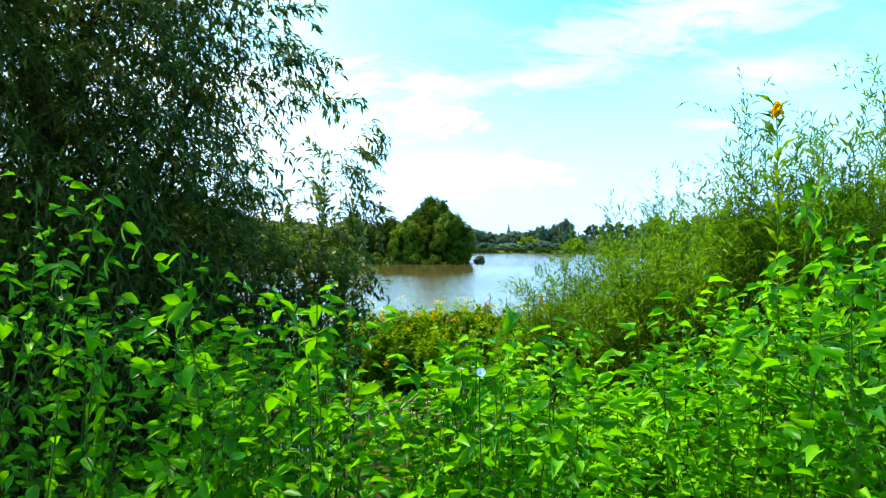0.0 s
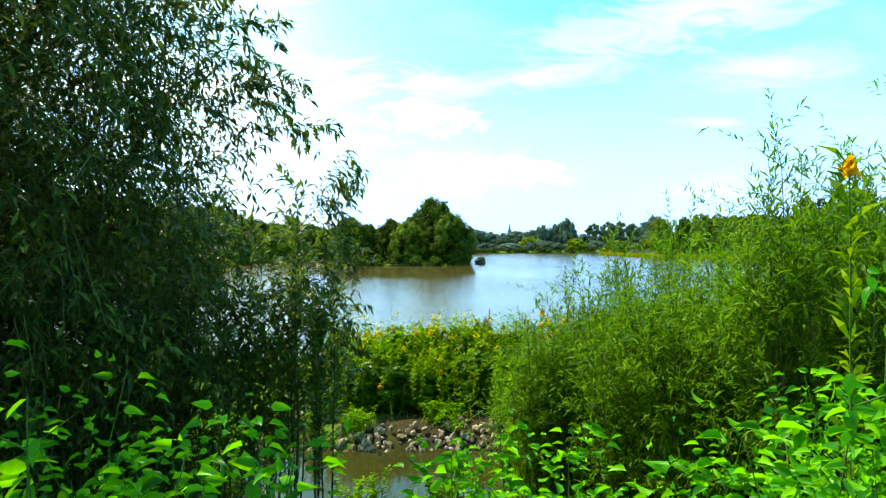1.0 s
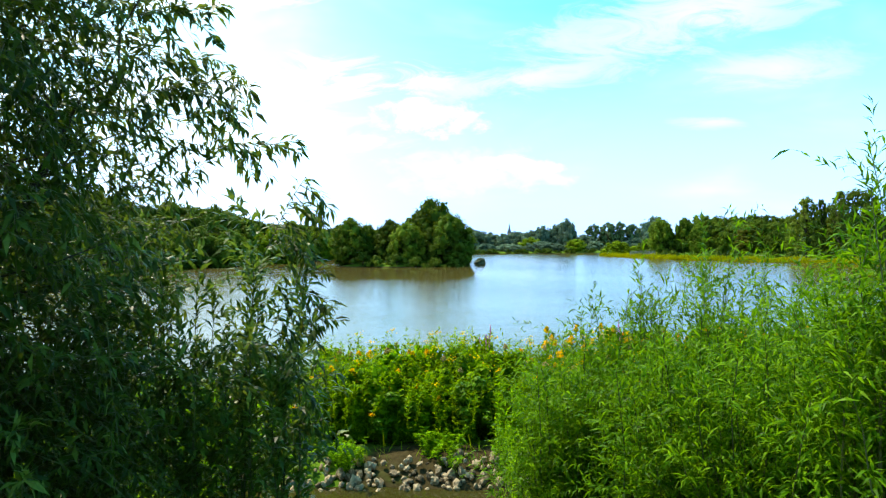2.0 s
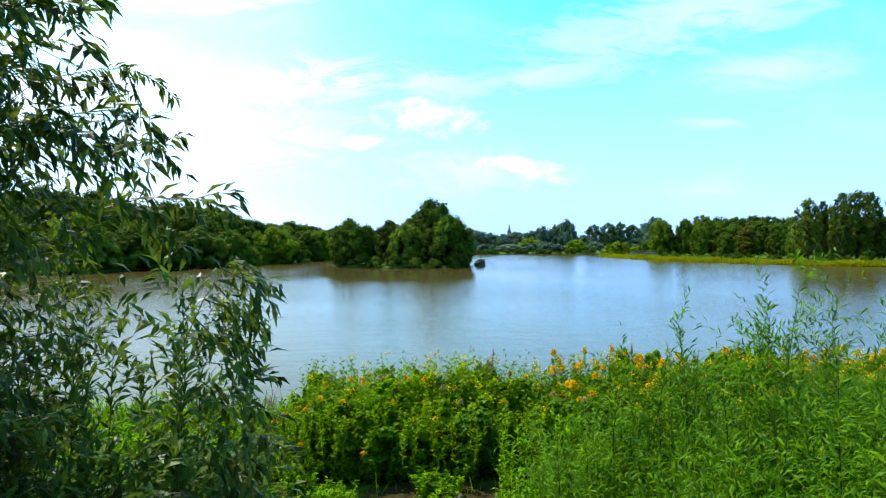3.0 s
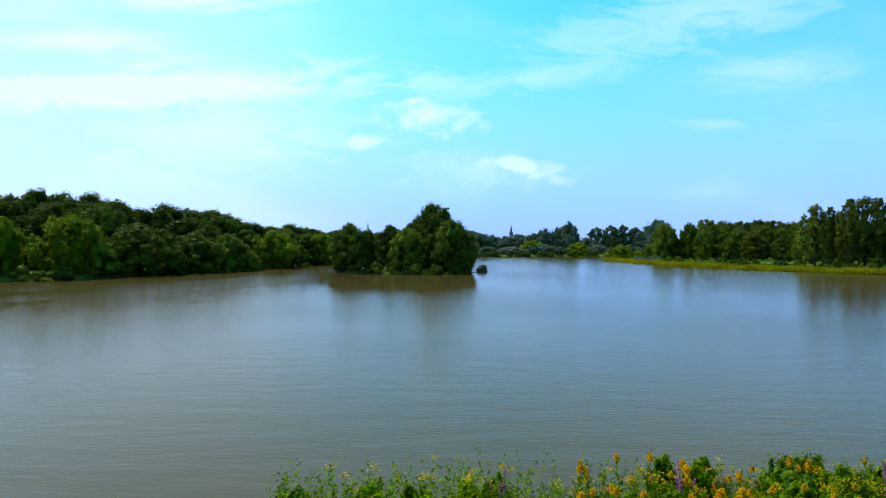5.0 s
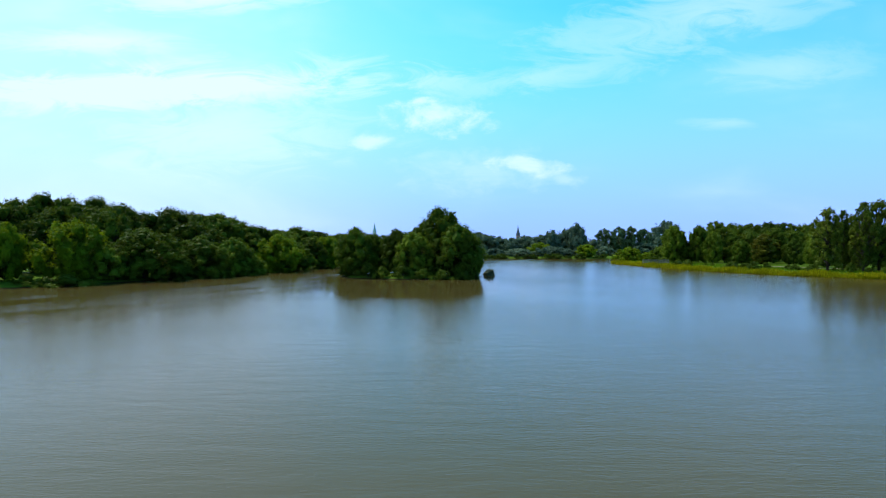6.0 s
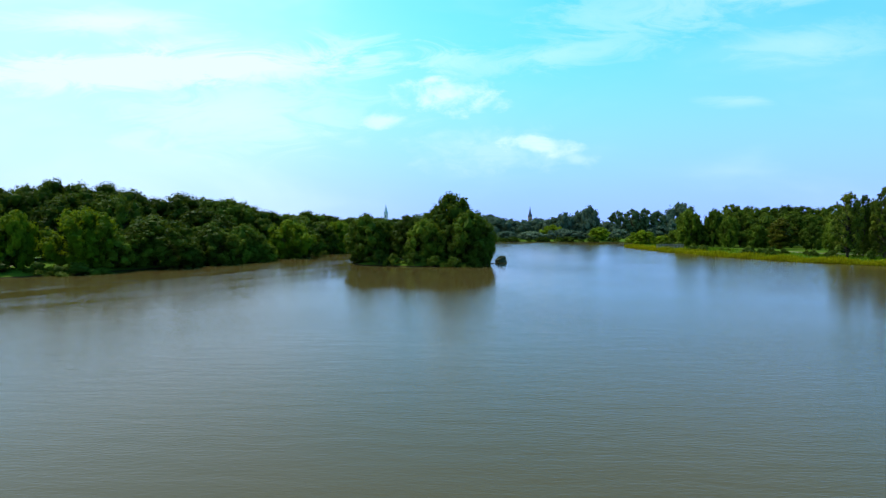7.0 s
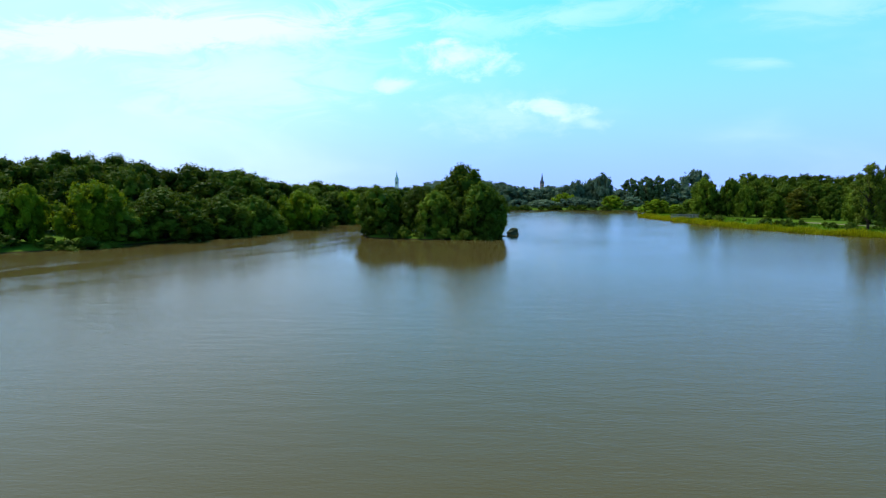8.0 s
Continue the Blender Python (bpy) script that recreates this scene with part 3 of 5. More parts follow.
WOOD_BACK = [(-120.9, 164.3, 19.2, 8.5), (-115.6, 169.3, 19.6, 7.9), (-108.8, 169.3, 21.1, 7.1), (-103.8, 172.3, 20.4, 7.3), (-97.3, 174.3, 20.4, 7.4), (-93.5, 180.3, 18.9, 6.8), (-90.0, 186.3, 16.9, 6.1), (-83.5, 189.3, 18.5, 8.0), (-78.3, 194.3, 17.2, 7.3), (-72.7, 199.3, 17.3, 8.4), (-68.9, 209.3, 15.1, 6.9), (-66.3, 219.3, 13.7, 6.2), (-63.2, 229.3, 13.1, 6.5), (-60.0, 244.3, 14.4, 8.1), (-57.1, 264.3, 13.2, 7.5), (-48.2, 274.3, 12.4, 7.8), (-39.8, 304.3, 12.6, 8.7), (-27.0, 314.3, 13.3, 10.4), (-121.6, 154.3, 19.1, 8.7), (-88.6, 164.3, 17.0, 6.2), (-98.6, 159.3, 16.6, 6.7), (-72.9, 179.3, 14.0, 5.9)]
WOOD_FRONT = [(-74.1, 154.3, 11.9, 6.9), (-76.2, 150.3, 8.0, 4.2), (-65.6, 167.3, 11.2, 5.5), (-60.9, 179.3, 11.2, 5.9), (-62.3, 172.3, 9.0, 4.0), (-68.8, 159.3, 7.4, 4.5), (-57.8, 182.3, 7.6, 4.3), (-51.6, 209.3, 8.7, 4.9), (-49.8, 226.3, 9.9, 4.3), (-100.2, 132.3, 11.3, 6.8), (-78.8, 144.3, 7.9, 4.0)]
WILLOWS = [(-93.2, 134.3, 12.2, 5.6), (-83.1, 141.3, 13.3, 7.9), (-54.1, 199.3, 12.3, 8.9), (-45.3, 232.3, 12.1, 6.8), (-41.5, 249.3, 11.4, 7.1), (83.3, 389.3, 8.0, 8.9), (95.5, 339.3, 9.0, 8.4), (104.4, 334.3, 6.5, 6.4), (56.8, 404.3, 9.2, 7.7)]
ISLAND_TREES = [(-25.8, 172.3, 12.7, 6.5), (-21.2, 176.3, 10.7, 5.0), (-14.8, 172.3, 11.7, 5.3), (-9.4, 168.3, 10.9, 5.2), (-3.1, 176.3, 18.1, 7.9), (-6.9, 180.3, 14.3, 6.4), (2.4, 169.3, 13.5, 6.4), (5.8, 171.3, 8.3, 2.9), (-0.7, 167.3, 10.5, 4.7), (-13.8, 182.3, 9.2, 5.1)]
ISLAND_BUSHES = [(-28.4, 172.3, 3.2, 2.9), (-21.2, 164.3, 3.8, 3.8), (-17.4, 163.3, 2.9, 3.1), (-12.2, 162.3, 3.4, 3.8), (-7.1, 161.3, 3.0, 3.3), (-2.1, 161.3, 3.4, 3.8), (3.0, 162.3, 3.4, 3.3), (6.0, 166.3, 2.6, 1.9)]
FAR_TREES = [(23.1, 424.3, 14.3, 12.1), (34.2, 444.3, 13.1, 10.6), (44.5, 454.3, 12.8, 10.8), (53.6, 454.3, 14.1, 10.8), (61.0, 434.3, 14.1, 10.3), (69.7, 434.3, 17.7, 7.4), (80.6, 444.3, 18.7, 7.2), (85.9, 434.3, 22.0, 8.7), (100.8, 444.3, 11.5, 8.5), (171.8, 504.3, 26.8, 13.0), (152.9, 474.3, 15.3, 11.3), (26.8, 394.3, 5.5, 7.5), (42.9, 394.3, 5.2, 9.4), (62.9, 396.3, 6.6, 9.4), (71.8, 396.3, 5.2, 7.5), (103.9, 424.3, 6.6, 8.1), (124.3, 464.3, 13.8, 8.9), (18.1, 444.3, 16.3, 12.7), (5.9, 434.3, 17.3, 14.5), (-9.9, 434.3, 17.3, 14.5), (-26.3, 444.3, 17.5, 14.8), (138.1, 454.3, 9.5, 13.0)]
POPLAR_ROW = [(110.9, 454.3, 19.0, 6.5), (121.3, 456.3, 20.3, 6.5), (129.9, 454.3, 20.7, 6.5), (140.5, 459.3, 19.1, 6.1)]
POPLARS = [(110.5, 189.3, 18.6, 3.6), (118.0, 194.3, 17.9, 2.4), (123.9, 199.3, 17.2, 3.2), (119.0, 186.3, 19.8, 3.5), (124.7, 188.3, 20.8, 4.1), (130.2, 190.3, 20.4, 3.2), (132.9, 184.3, 18.3, 4.3)]
RIGHT_WOOD = [(126.5, 304.3, 18.6, 7.5), (133.0, 300.3, 17.9, 7.4), (139.2, 296.3, 17.2, 7.3), (145.2, 292.3, 18.1, 7.2), (151.0, 288.3, 17.4, 7.1), (156.6, 284.3, 16.8, 7.0), (161.9, 280.3, 17.6, 6.9), (167.1, 276.3, 17.0, 6.8), (172.0, 272.3, 16.3, 6.7), (176.7, 268.3, 17.1, 6.6), (181.2, 264.3, 16.5, 6.5), (185.4, 260.3, 15.9, 6.4), (117.6, 274.3, 14.9, 6.0), (126.6, 271.3, 13.6, 5.9), (135.3, 268.3, 14.7, 5.8), (143.8, 265.3, 13.4, 5.8), (152.1, 262.3, 14.5, 5.7), (160.1, 259.3, 13.3, 5.6), (168.0, 256.3, 14.3, 5.6), (175.6, 253.3, 13.1, 5.5)]
RIGHT_TREES = [(97.6, 279.3, 16.1, 7.1), (106.7, 274.3, 16.1, 5.7), (102.5, 276.3, 8.2, 5.2), (109.3, 266.3, 13.0, 5.0), (118.1, 259.3, 9.3, 4.9), (130.9, 244.3, 10.2, 4.6), (125.2, 219.3, 11.8, 5.2), (127.5, 204.3, 12.3, 4.8), (136.8, 199.3, 12.5, 5.6), (97.0, 294.3, 7.0, 5.0)]
TURNING = [(122.0, 249.3, 11.9, 5.2)]
SHORE_BUSHES = [(-86.6, 131.3, 2.3, 3.7), (-79.7, 133.3, 3.6, 5.6), (-82.0, 131.3, 2.7, 3.7), (-77.3, 137.3, 2.1, 3.2), (-76.6, 147.3, 2.4, 2.8), (-68.3, 161.3, 3.4, 5.3), (-65.3, 168.3, 2.2, 3.9), (-60.6, 176.3, 2.0, 3.3), (-57.5, 186.3, 2.4, 3.5), (-47.5, 216.3, 2.3, 3.1), (-46.7, 226.3, 2.7, 3.2), (-42.8, 244.3, 2.4, 4.6), (-92.1, 126.3, 3.0, 4.7), (29.4, 382.3, 2.4, 5.5), (46.8, 382.3, 2.7, 5.5), (64.1, 382.3, 3.1, 5.5), (77.5, 380.3, 3.1, 4.7)]
PALE_BUSHES = [(88.9, 266.3, 2.5, 3.8), (85.9, 232.3, 2.6, 2.4), (104.5, 186.3, 2.4, 2.1), (111.2, 180.3, 2.7, 1.9), (119.9, 176.3, 3.1, 2.8), (86.9, 244.3, 1.7, 2.8), (91.2, 209.3, 2.4, 3.0), (96.3, 204.3, 2.7, 2.5)]

woods()


# ---- far shores: meadow strip, path, bridge, rock, towers, distant woods ----
def reed_belt():
    r = np.random.default_rng(11)
    line = along([(150, 132), (128, 152), (108, 166), (94, 187), (82, 218), (77, 262), (74, 292), (80, 303)], 0.05)
    n = 24000
    pick = line[r.integers(0, len(line), n)]
    out = np.abs(r.normal(size=n)) * 2.2 - 0.6
    x, y = pick[:, 0] + out * 0.9, pick[:, 1] + out * 0.45
    z = np.maximum(land(x, y), -0.1)
    h = r.uniform(0.6, 1.5, n) * (0.8 + 0.3 * np.sin(pick[:, 1] * 0.5))
    way = np.stack([r.normal(size=n) * 0.25, r.normal(size=n) * 0.25, np.ones(n)], -1)
    v, f = slivers(np.stack([x, y, z], -1), way, random_ways(r, n), h, 0.22, 0.05)
    ob = link_mesh("reeds", v, f, M_YREED)
    tagged(ob, "belt of yellow-green reeds along the meadow's shore", "reeds", kind="stuff")
    n = 16000
    pick = line[r.integers(0, len(line), n)]
    out = r.uniform(2, 26, n)
    x, y = pick[:, 0] + out * 0.9, pick[:, 1] + out * 0.45
    z = land(x, y)
    way = np.stack([r.normal(size=n) * 0.4, r.normal(size=n) * 0.4, np.ones(n)], -1)
    v, f = slivers(np.stack([x, y, z], -1), way, random_ways(r, n), r.uniform(0.15, 0.5, n), 0.22, 0.05)
    ob = link_mesh("meadow_grass", v, f, M_SEDGE)
    tagged(ob, "tall green meadow grass behind the reed belt", "grass", kind="stuff")


def ribbon(name, points, width, mat, lift, label, category):
    p = along(points, 2.0)
    d = np.gradient(p, axis=0)
    s = np.stack([-d[:, 1], d[:, 0]], -1) / np.hypot(d[:, 0], d[:, 1])[:, None]
    a, b = p - s * width / 2, p + s * width / 2
    xy = np.stack([a, b], 1).reshape(-1, 2)
    v = np.c_[xy, land(xy[:, 0], xy[:, 1]) + lift]
    i = np.arange(len(p) - 1)[:, None] * 2
    ob = link_mesh(name, v, (i + [0, 1, 3, 2]), mat, smooth=True)
    tagged(ob, label, category, kind="structure")


def box(bm, x, y, z, sx, sy, sz, m=None):
    mat = Matrix.Translation((x, y, z)) @ Matrix.Diagonal((sx, sy, sz, 1))
    return bmesh.ops.create_cube(bm, size=1, matrix=(m @ mat) if m is not None else mat)


def footbridge():
    """A wooden deck with a railing at the tip of the spit."""
    m = pose(82.5, 257, 0.15, 0, 0, -8)
    top = empty("footbridge", m, "grey weathered wooden footbridge with post railing at the spit", "bridge")
    bm = bmesh.new()
    box(bm, 0, 0, 1.45, 10, 2.2, 0.16)
    part("deck", bm, M_WOOD, top)
    for side in (-1.05, 1.05):
        for k in range(10):
            bm = bmesh.new()
            box(bm, -4.8 + k * 1.06, side, 0.95, 0.14, 0.14, 3.3)
            part("post", bm, M_WOOD, top)
        for z in (2.0, 2.5):
            bm = bmesh.new()
            box(bm, 0, side, z, 10, 0.08, 0.14)
            part("rail", bm, M_WOOD, top)


def rock():
    bm = bmesh.new()
    bmesh.ops.create_icosphere(bm, subdivisions=4, radius=1.0)
    for v in bm.verts:
        w = 1 + 0.35 * noise.noise(v.co * 1.3) + 0.18 * noise.noise(v.co * 3.1 + Vector((5, 1, 2))) + 0.08 * noise.noise(v.co * 8)
        v.co = Vector((v.co.x * 1.6 + 0.35 * max(v.co.z, 0), v.co.y * 1.2, v.co.z * 1.5)) * w
    ob = part("boulder", bm, M_MOSS)
    ob.location = (10.6, 177.5, 0.35)
    tagged(ob, "dark mossy boulder standing in the lake by the island", "boulder")


def tower(name, x, y, half, body, spire, base_mat, roof_mat, label):
    top = empty(name, pose(x, y, 1.0), label, "church tower")
    bm = bmesh.new()
    box(bm, 0, 0, body / 2, half * 2, half * 2, body)
    box(bm, 0, 0, body + 0.2, half * 2.25, half * 2.25, 0.5)
    shaft = part("shaft", bm, base_mat, top)
    bm = bmesh.new()
    bmesh.ops.create_cone(bm, cap_ends=True, segments=8, radius1=half * 1.05, radius2=0.05, depth=spire, matrix=pose(0, 0, body + 0.4 + spire / 2, 0, 0, 22.5))
    roof = part("spire", bm, roof_mat, top)
    for a in range(4):
        bm = bmesh.new()
        box(bm, 0, -half - 0.02, body - 3, half * 0.7, 0.3, 3.4, pose(0, 0, 0, 0, 0, 90 * a))
        part("belfry_window", bm, M_SLATE, shaft)
        bm = bmesh.new()
        bmesh.ops.create_cone(bm, cap_ends=True, segments=6, radius1=half * 0.28, radius2=0.03, depth=spire * 0.3,
                              matrix=pose(0, 0, 0, 0, 0, 90 * a) @ pose(half * 0.85, half * 0.85, body + spire * 0.15 + 0.4))
        part("pinnacle", bm, roof_mat, roof)


def far_woods():
    """Woods far beyond the lake, one lumpy mass of leaves to the skyline."""
    r = np.random.default_rng(21)
    n = 900
    x = r.uniform(-420, 620, n)
    y = 480 + np.abs(r.normal(size=n)) * 130 + np.abs(x - 60) * 0.05
    keep = lake_gap(x, y) > 20
    x, y = x[keep], y[keep]
    h = r.uniform(9, 15.5, len(x)) + (y - 480) * 0.006
    w = r.uniform(5, 8, len(x))
    k = 84
    d = random_ways(r, len(x) * k)
    d[:, 2] = np.abs(d[:, 2])
    at = np.stack([np.repeat(x, k), np.repeat(y, k), np.repeat(h * 0.35, k)], -1) + d * np.stack([np.repeat(w, k), np.repeat(w, k), np.repeat(h * 0.65, k)], -1) * r.uniform(0.75, 1.05, (len(d), 1))
    low = r.random(len(d)) < 0.2
    at[low, 2] *= 0.4
    way = unit(np.cross(d, random_ways(r, len(d))) + d * 0.15)
    ln = r.uniform(0.9, 1.7, len(d))
    v, f = slivers(at, way, np.cross(way, d), ln, ln * 0.75, 0.1)
    # the leaf colour carries the haze of the distance
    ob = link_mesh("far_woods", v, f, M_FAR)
    tagged(ob, "woods on the horizon beyond the lake, green blued for haze", "woods", kind="stuff")


reed_belt()
ribbon("path", [(112, 226), (118, 212), (132, 194), (160, 172)], 2.6, M_GRAVEL, 0.12, "pale gravel path through the meadow", "path")
ribbon("path", [(-112, 110), (-97, 124), (-96, 133), (-104, 148), (-118, 160)], 1.2, M_GRAVEL, 0.05, "pale gravel path at the wood's edge by the shore", "path")
footbridge()
rock()
tower("church_tower", 84, 789, 2.3, 18.5, 13.2, M_BRICK, M_SLATE, "red brick church tower, colour paled for haze, with slender dark slate spire")
tower("church_tower", -102, 820, 2.3, 23, 12.6, M_PLASTER, M_COPPER, "pale church tower with light green copper spire")
far_woods()


# ---- near bank: willow, osiers, flower bed, rubble, foreground shrubs ----
def twig_leaves(lines, per, length, width, r, spread=0.9, hang=0.5, start=0.15, crowd=1.0, broad=False, stalk=0.0):
    """Narrow leaves set alternately along twigs (k, n, 3)."""
    k, n, _ = lines.shape
    t = np.tile(start + (1 - start) * np.linspace(0, 1, per) ** crowd, (k, 1)) + r.uniform(-0.045, 0.045, (k, per))
    t = np.clip(t, 0, 1) * (n - 1)
    i = np.minimum(t.astype(int), n - 2)
    fr = (t - i)[..., None]
    rows = np.arange(k)[:, None]
    at = lines[rows, i] * (1 - fr) + lines[rows, i + 1] * fr
    along_ = unit(lines[rows, i + 1] - lines[rows, i])
    out = unit(np.cross(along_, random_ways(r, k * per).reshape(k, per, 3)))
    way = unit(along_ * (1 - 0.35 * spread) + out * spread + np.array([0, 0, -hang])).reshape(-1, 3)
    side = np.cross(way, random_ways(r, k * per) * (1.1 if broad else 0.7) + np.array([0, 0, 0.7 if broad else 1.0]))
    ln = length * r.uniform(0.6, 1.2, k * per)
    at = at.reshape(-1, 3) + (out.reshape(-1, 3) + np.array([0, 0, 0.3])) * stalk * r.uniform(0.1, 1.0, (k * per, 1))
    if broad:
        return blades(at, way, side, ln, width * ln / length, 0.28, 0.36)
    return slivers(at, way, side, ln, width * ln / length, 0.10)


def white_willow():
    """The big willow beside the way: leaning stems, limbs, and thin twigs with narrow leaves."""
    r = np.random.default_rng(31)
    base = np.array([-3.3, 4.7, 0.0])
    base[2] = float(land(base[0], base[1])) - 0.1
    top = empty("willow_tree", pose(*base), "dark green white willow with narrow leaves on the bank", "tree")
    s = np.linspace(0, 1, 9)
    trunks, radii = [], []
    for k, (dx, dy, h) in enumerate(((0.3, 0.1, 4.9), (-0.9, 0.3, 4.6), (0.9, -0.3, 4.5), (-1.6, -0.4, 4.4), (1.3, 0.4, 3.6))):
        line = np.stack([dx * s ** 1.4 + 0.12 * np.sin(s * 5 + k), dy * s ** 1.4 + 0.1 * np.sin(s * 4 + 2 * k), h * s], -1)
        trunks.append(line)
        radii.append(0.14 * (1.08 - s))
    for line, rad in zip(trunks, radii):
        v, f = tubes([line], [rad], 8)
        link_mesh("trunk", v, f, M_BARK, top)
    # limbs from the stems to all sides
    n = 150
    k = r.integers(0, 5, n)
    u = r.uniform(0.06, 0.98, n)
    tr = np.array(trunks)
    st = np.stack([[np.interp(u[i], s, tr[k[i], :, j]) for j in range(3)] for i in range(n)])
    a = r.uniform(0, 2 * math.pi, n)
    way = np.stack([np.cos(a) * 1.1, np.sin(a) * 0.7, r.uniform(0.4, 1.4, n)], -1)
    limbs = bend_lines(st, way, r.uniform(0.8, 1.8, n), 7, 0.12, r, 0.25)
    v, f = tubes(limbs, np.tile(np.linspace(0.012, 0.003, 7), (n, 1)), 4)
    tagged(link_mesh("branchwork", v, f, M_BARK, top), kind="stuff")
    # twigs fill the crown, thinning out towards its edge
    m = 7600
    q = random_ways(r, m) * (r.uniform(0, 1, m) ** 0.36)[:, None]
    st = q * np.array([2.3, 1.2, 3.2]) + np.array([0.25, -0.2, 2.4])
    st[:, 2] = np.where(st[:, 2] < 0.15, 0.15 + r.uniform(0, 1.5, m), st[:, 2])
    way = q * np.array([1.0, 0.8, 0.3]) + random_ways(r, m) * 0.7 + np.array([0, 0, 0.15])
    ln = r.uniform(0.35, 0.8, m)
    twigs = bend_lines(st, way, ln, 7, r.uniform(0.2, 0.8, m), r, 0.15)
    # mostly unseen twigs, added to cast shade on the foreground growth
    q = random_ways(r, 640) * (r.uniform(0, 1, 640) ** 0.4)[:, None]
    st = q * np.array([1.4, 0.9, 1.1]) + np.array([-3.2, 3.2, 6.9]) - base
    shade_twigs = bend_lines(st, q * np.array([0.8, 0.8, 0.3]) + random_ways(r, 640) * 0.7, r.uniform(0.35, 0.8, 640), 7, 0.45, r, 0.15)
    twigs = np.concatenate([twigs, shade_twigs])
    m += 640
    # the dense skirt of shoots round its foot
    st = np.stack([r.uniform(-4.6, -1.1, 1600), r.uniform(4.3, 5.6, 1600), r.uniform(2.6, 5.2, 1600)], -1) - base
    twigs = np.concatenate([twigs, bend_lines(st, random_ways(r, 1600) + np.array([0, 0, 0.6]), r.uniform(0.35, 0.8, 1600), 7, 0.3, r, 0.15)])
    m += 1600
    # a few long sprigs that reach out towards the open water
    for (ex, ey, ez, length) in WILLOW_SPRIGS:
        e = np.array([ex - 0.08, ey, ez]) - base
        b = e + (np.array([-length, -0.1, -0.15 * length]) if ez > 6.2 else np.array([-0.45 * length, -0.05, -0.9 * length]))
        q = np.linspace(0, 1, 7)[:, None]
        main = b + (e - b) * q + np.array([0, 0, 1]) * q * (1 - q) * 0.35 * length
        subs = [main]
        for j in range(6):
            p = main[min(6, 1 + j)]
            w = unit(np.array([r.uniform(0.2, 0.8), r.normal() * 0.5, r.uniform(-0.6, 0.5)]))
            subs.append(bend_lines(p[None], w[None], [r.uniform(0.15, 0.35) * length + 0.1], 7, 0.4, r, 0.1)[0])
        twigs = np.concatenate([twigs, np.array(subs)])
    edge = np.interp(twigs[:, -1, 2] + base[2], [2.4, 4.0, 4.8, 5.2, 6.0, 6.4, 7.2, 8.0], [-1.5, -1.25, -1.1, -1.05, -1.0, -0.95, -1.05, -1.25])
    edge -= np.interp(twigs[:, -1, 1] + base[1], [3.5, 4.3, 4.6, 5.4], [0.45, 0.15, 0.0, 0.55])
    twigs = twigs[(twigs[:, -1, 0] + base[0] < edge + r.normal(size=len(twigs)) * 0.12) | (np.arange(len(twigs)) >= m)]
    v, f = tubes(twigs[:, ::3], np.tile(np.linspace(0.0028, 0.0012, 3), (len(twigs), 1)), 3)
    tagged(link_mesh("twigwork", v, f, M_TWIG, top), kind="stuff")
    v1, f1 = twig_leaves(twigs, 19, 0.086, 0.021, r)
    # fuller growth inside, where the crown is shut
    k = 800
    q = random_ways(r, k) * (r.uniform(0, 1, k) ** 0.33)[:, None]
    st = q * np.array([2.0, 0.8, 3.0]) + np.array([0.5, 0.1, 2.4])
    inner = bend_lines(st, random_ways(r, k) + np.array([0, 0, 0.2]), r.uniform(0.3, 0.6, k), 5, 0.3, r, 0.15)
    inner = inner[(st[:, 2] > 0.2) & (inner[:, -1, 0] + base[0] < -1.6)]
    v2, f2 = twig_leaves(inner, 11, 0.125, 0.036, r)
    v, f = both((v1, f1), (v2, f2))
    link_mesh("foliage", v, f, M_WILLOW, top)


WILLOW_SPRIGS = [(-0.42, 4.40, 6.10, 0.35), (-0.43, 4.66, 5.46, 0.4), (-0.72, 4.50, 6.55, 0.4), (-0.86, 4.40, 6.50, 0.3), (-0.55, 4.85, 5.62, 0.4), (-0.50, 4.76, 5.05, 0.45), (-0.70, 5.3, 6.05, 0.4),
                 (-0.62, 5.0, 5.85, 0.35), (-1.10, 5.4, 6.6, 0.3), (-1.2, 5.4, 6.95, 0.3), (-0.75, 4.6, 5.3, 0.3), (-0.9, 4.4, 6.85, 0.3), (-0.66, 4.7, 6.3, 0.3)]


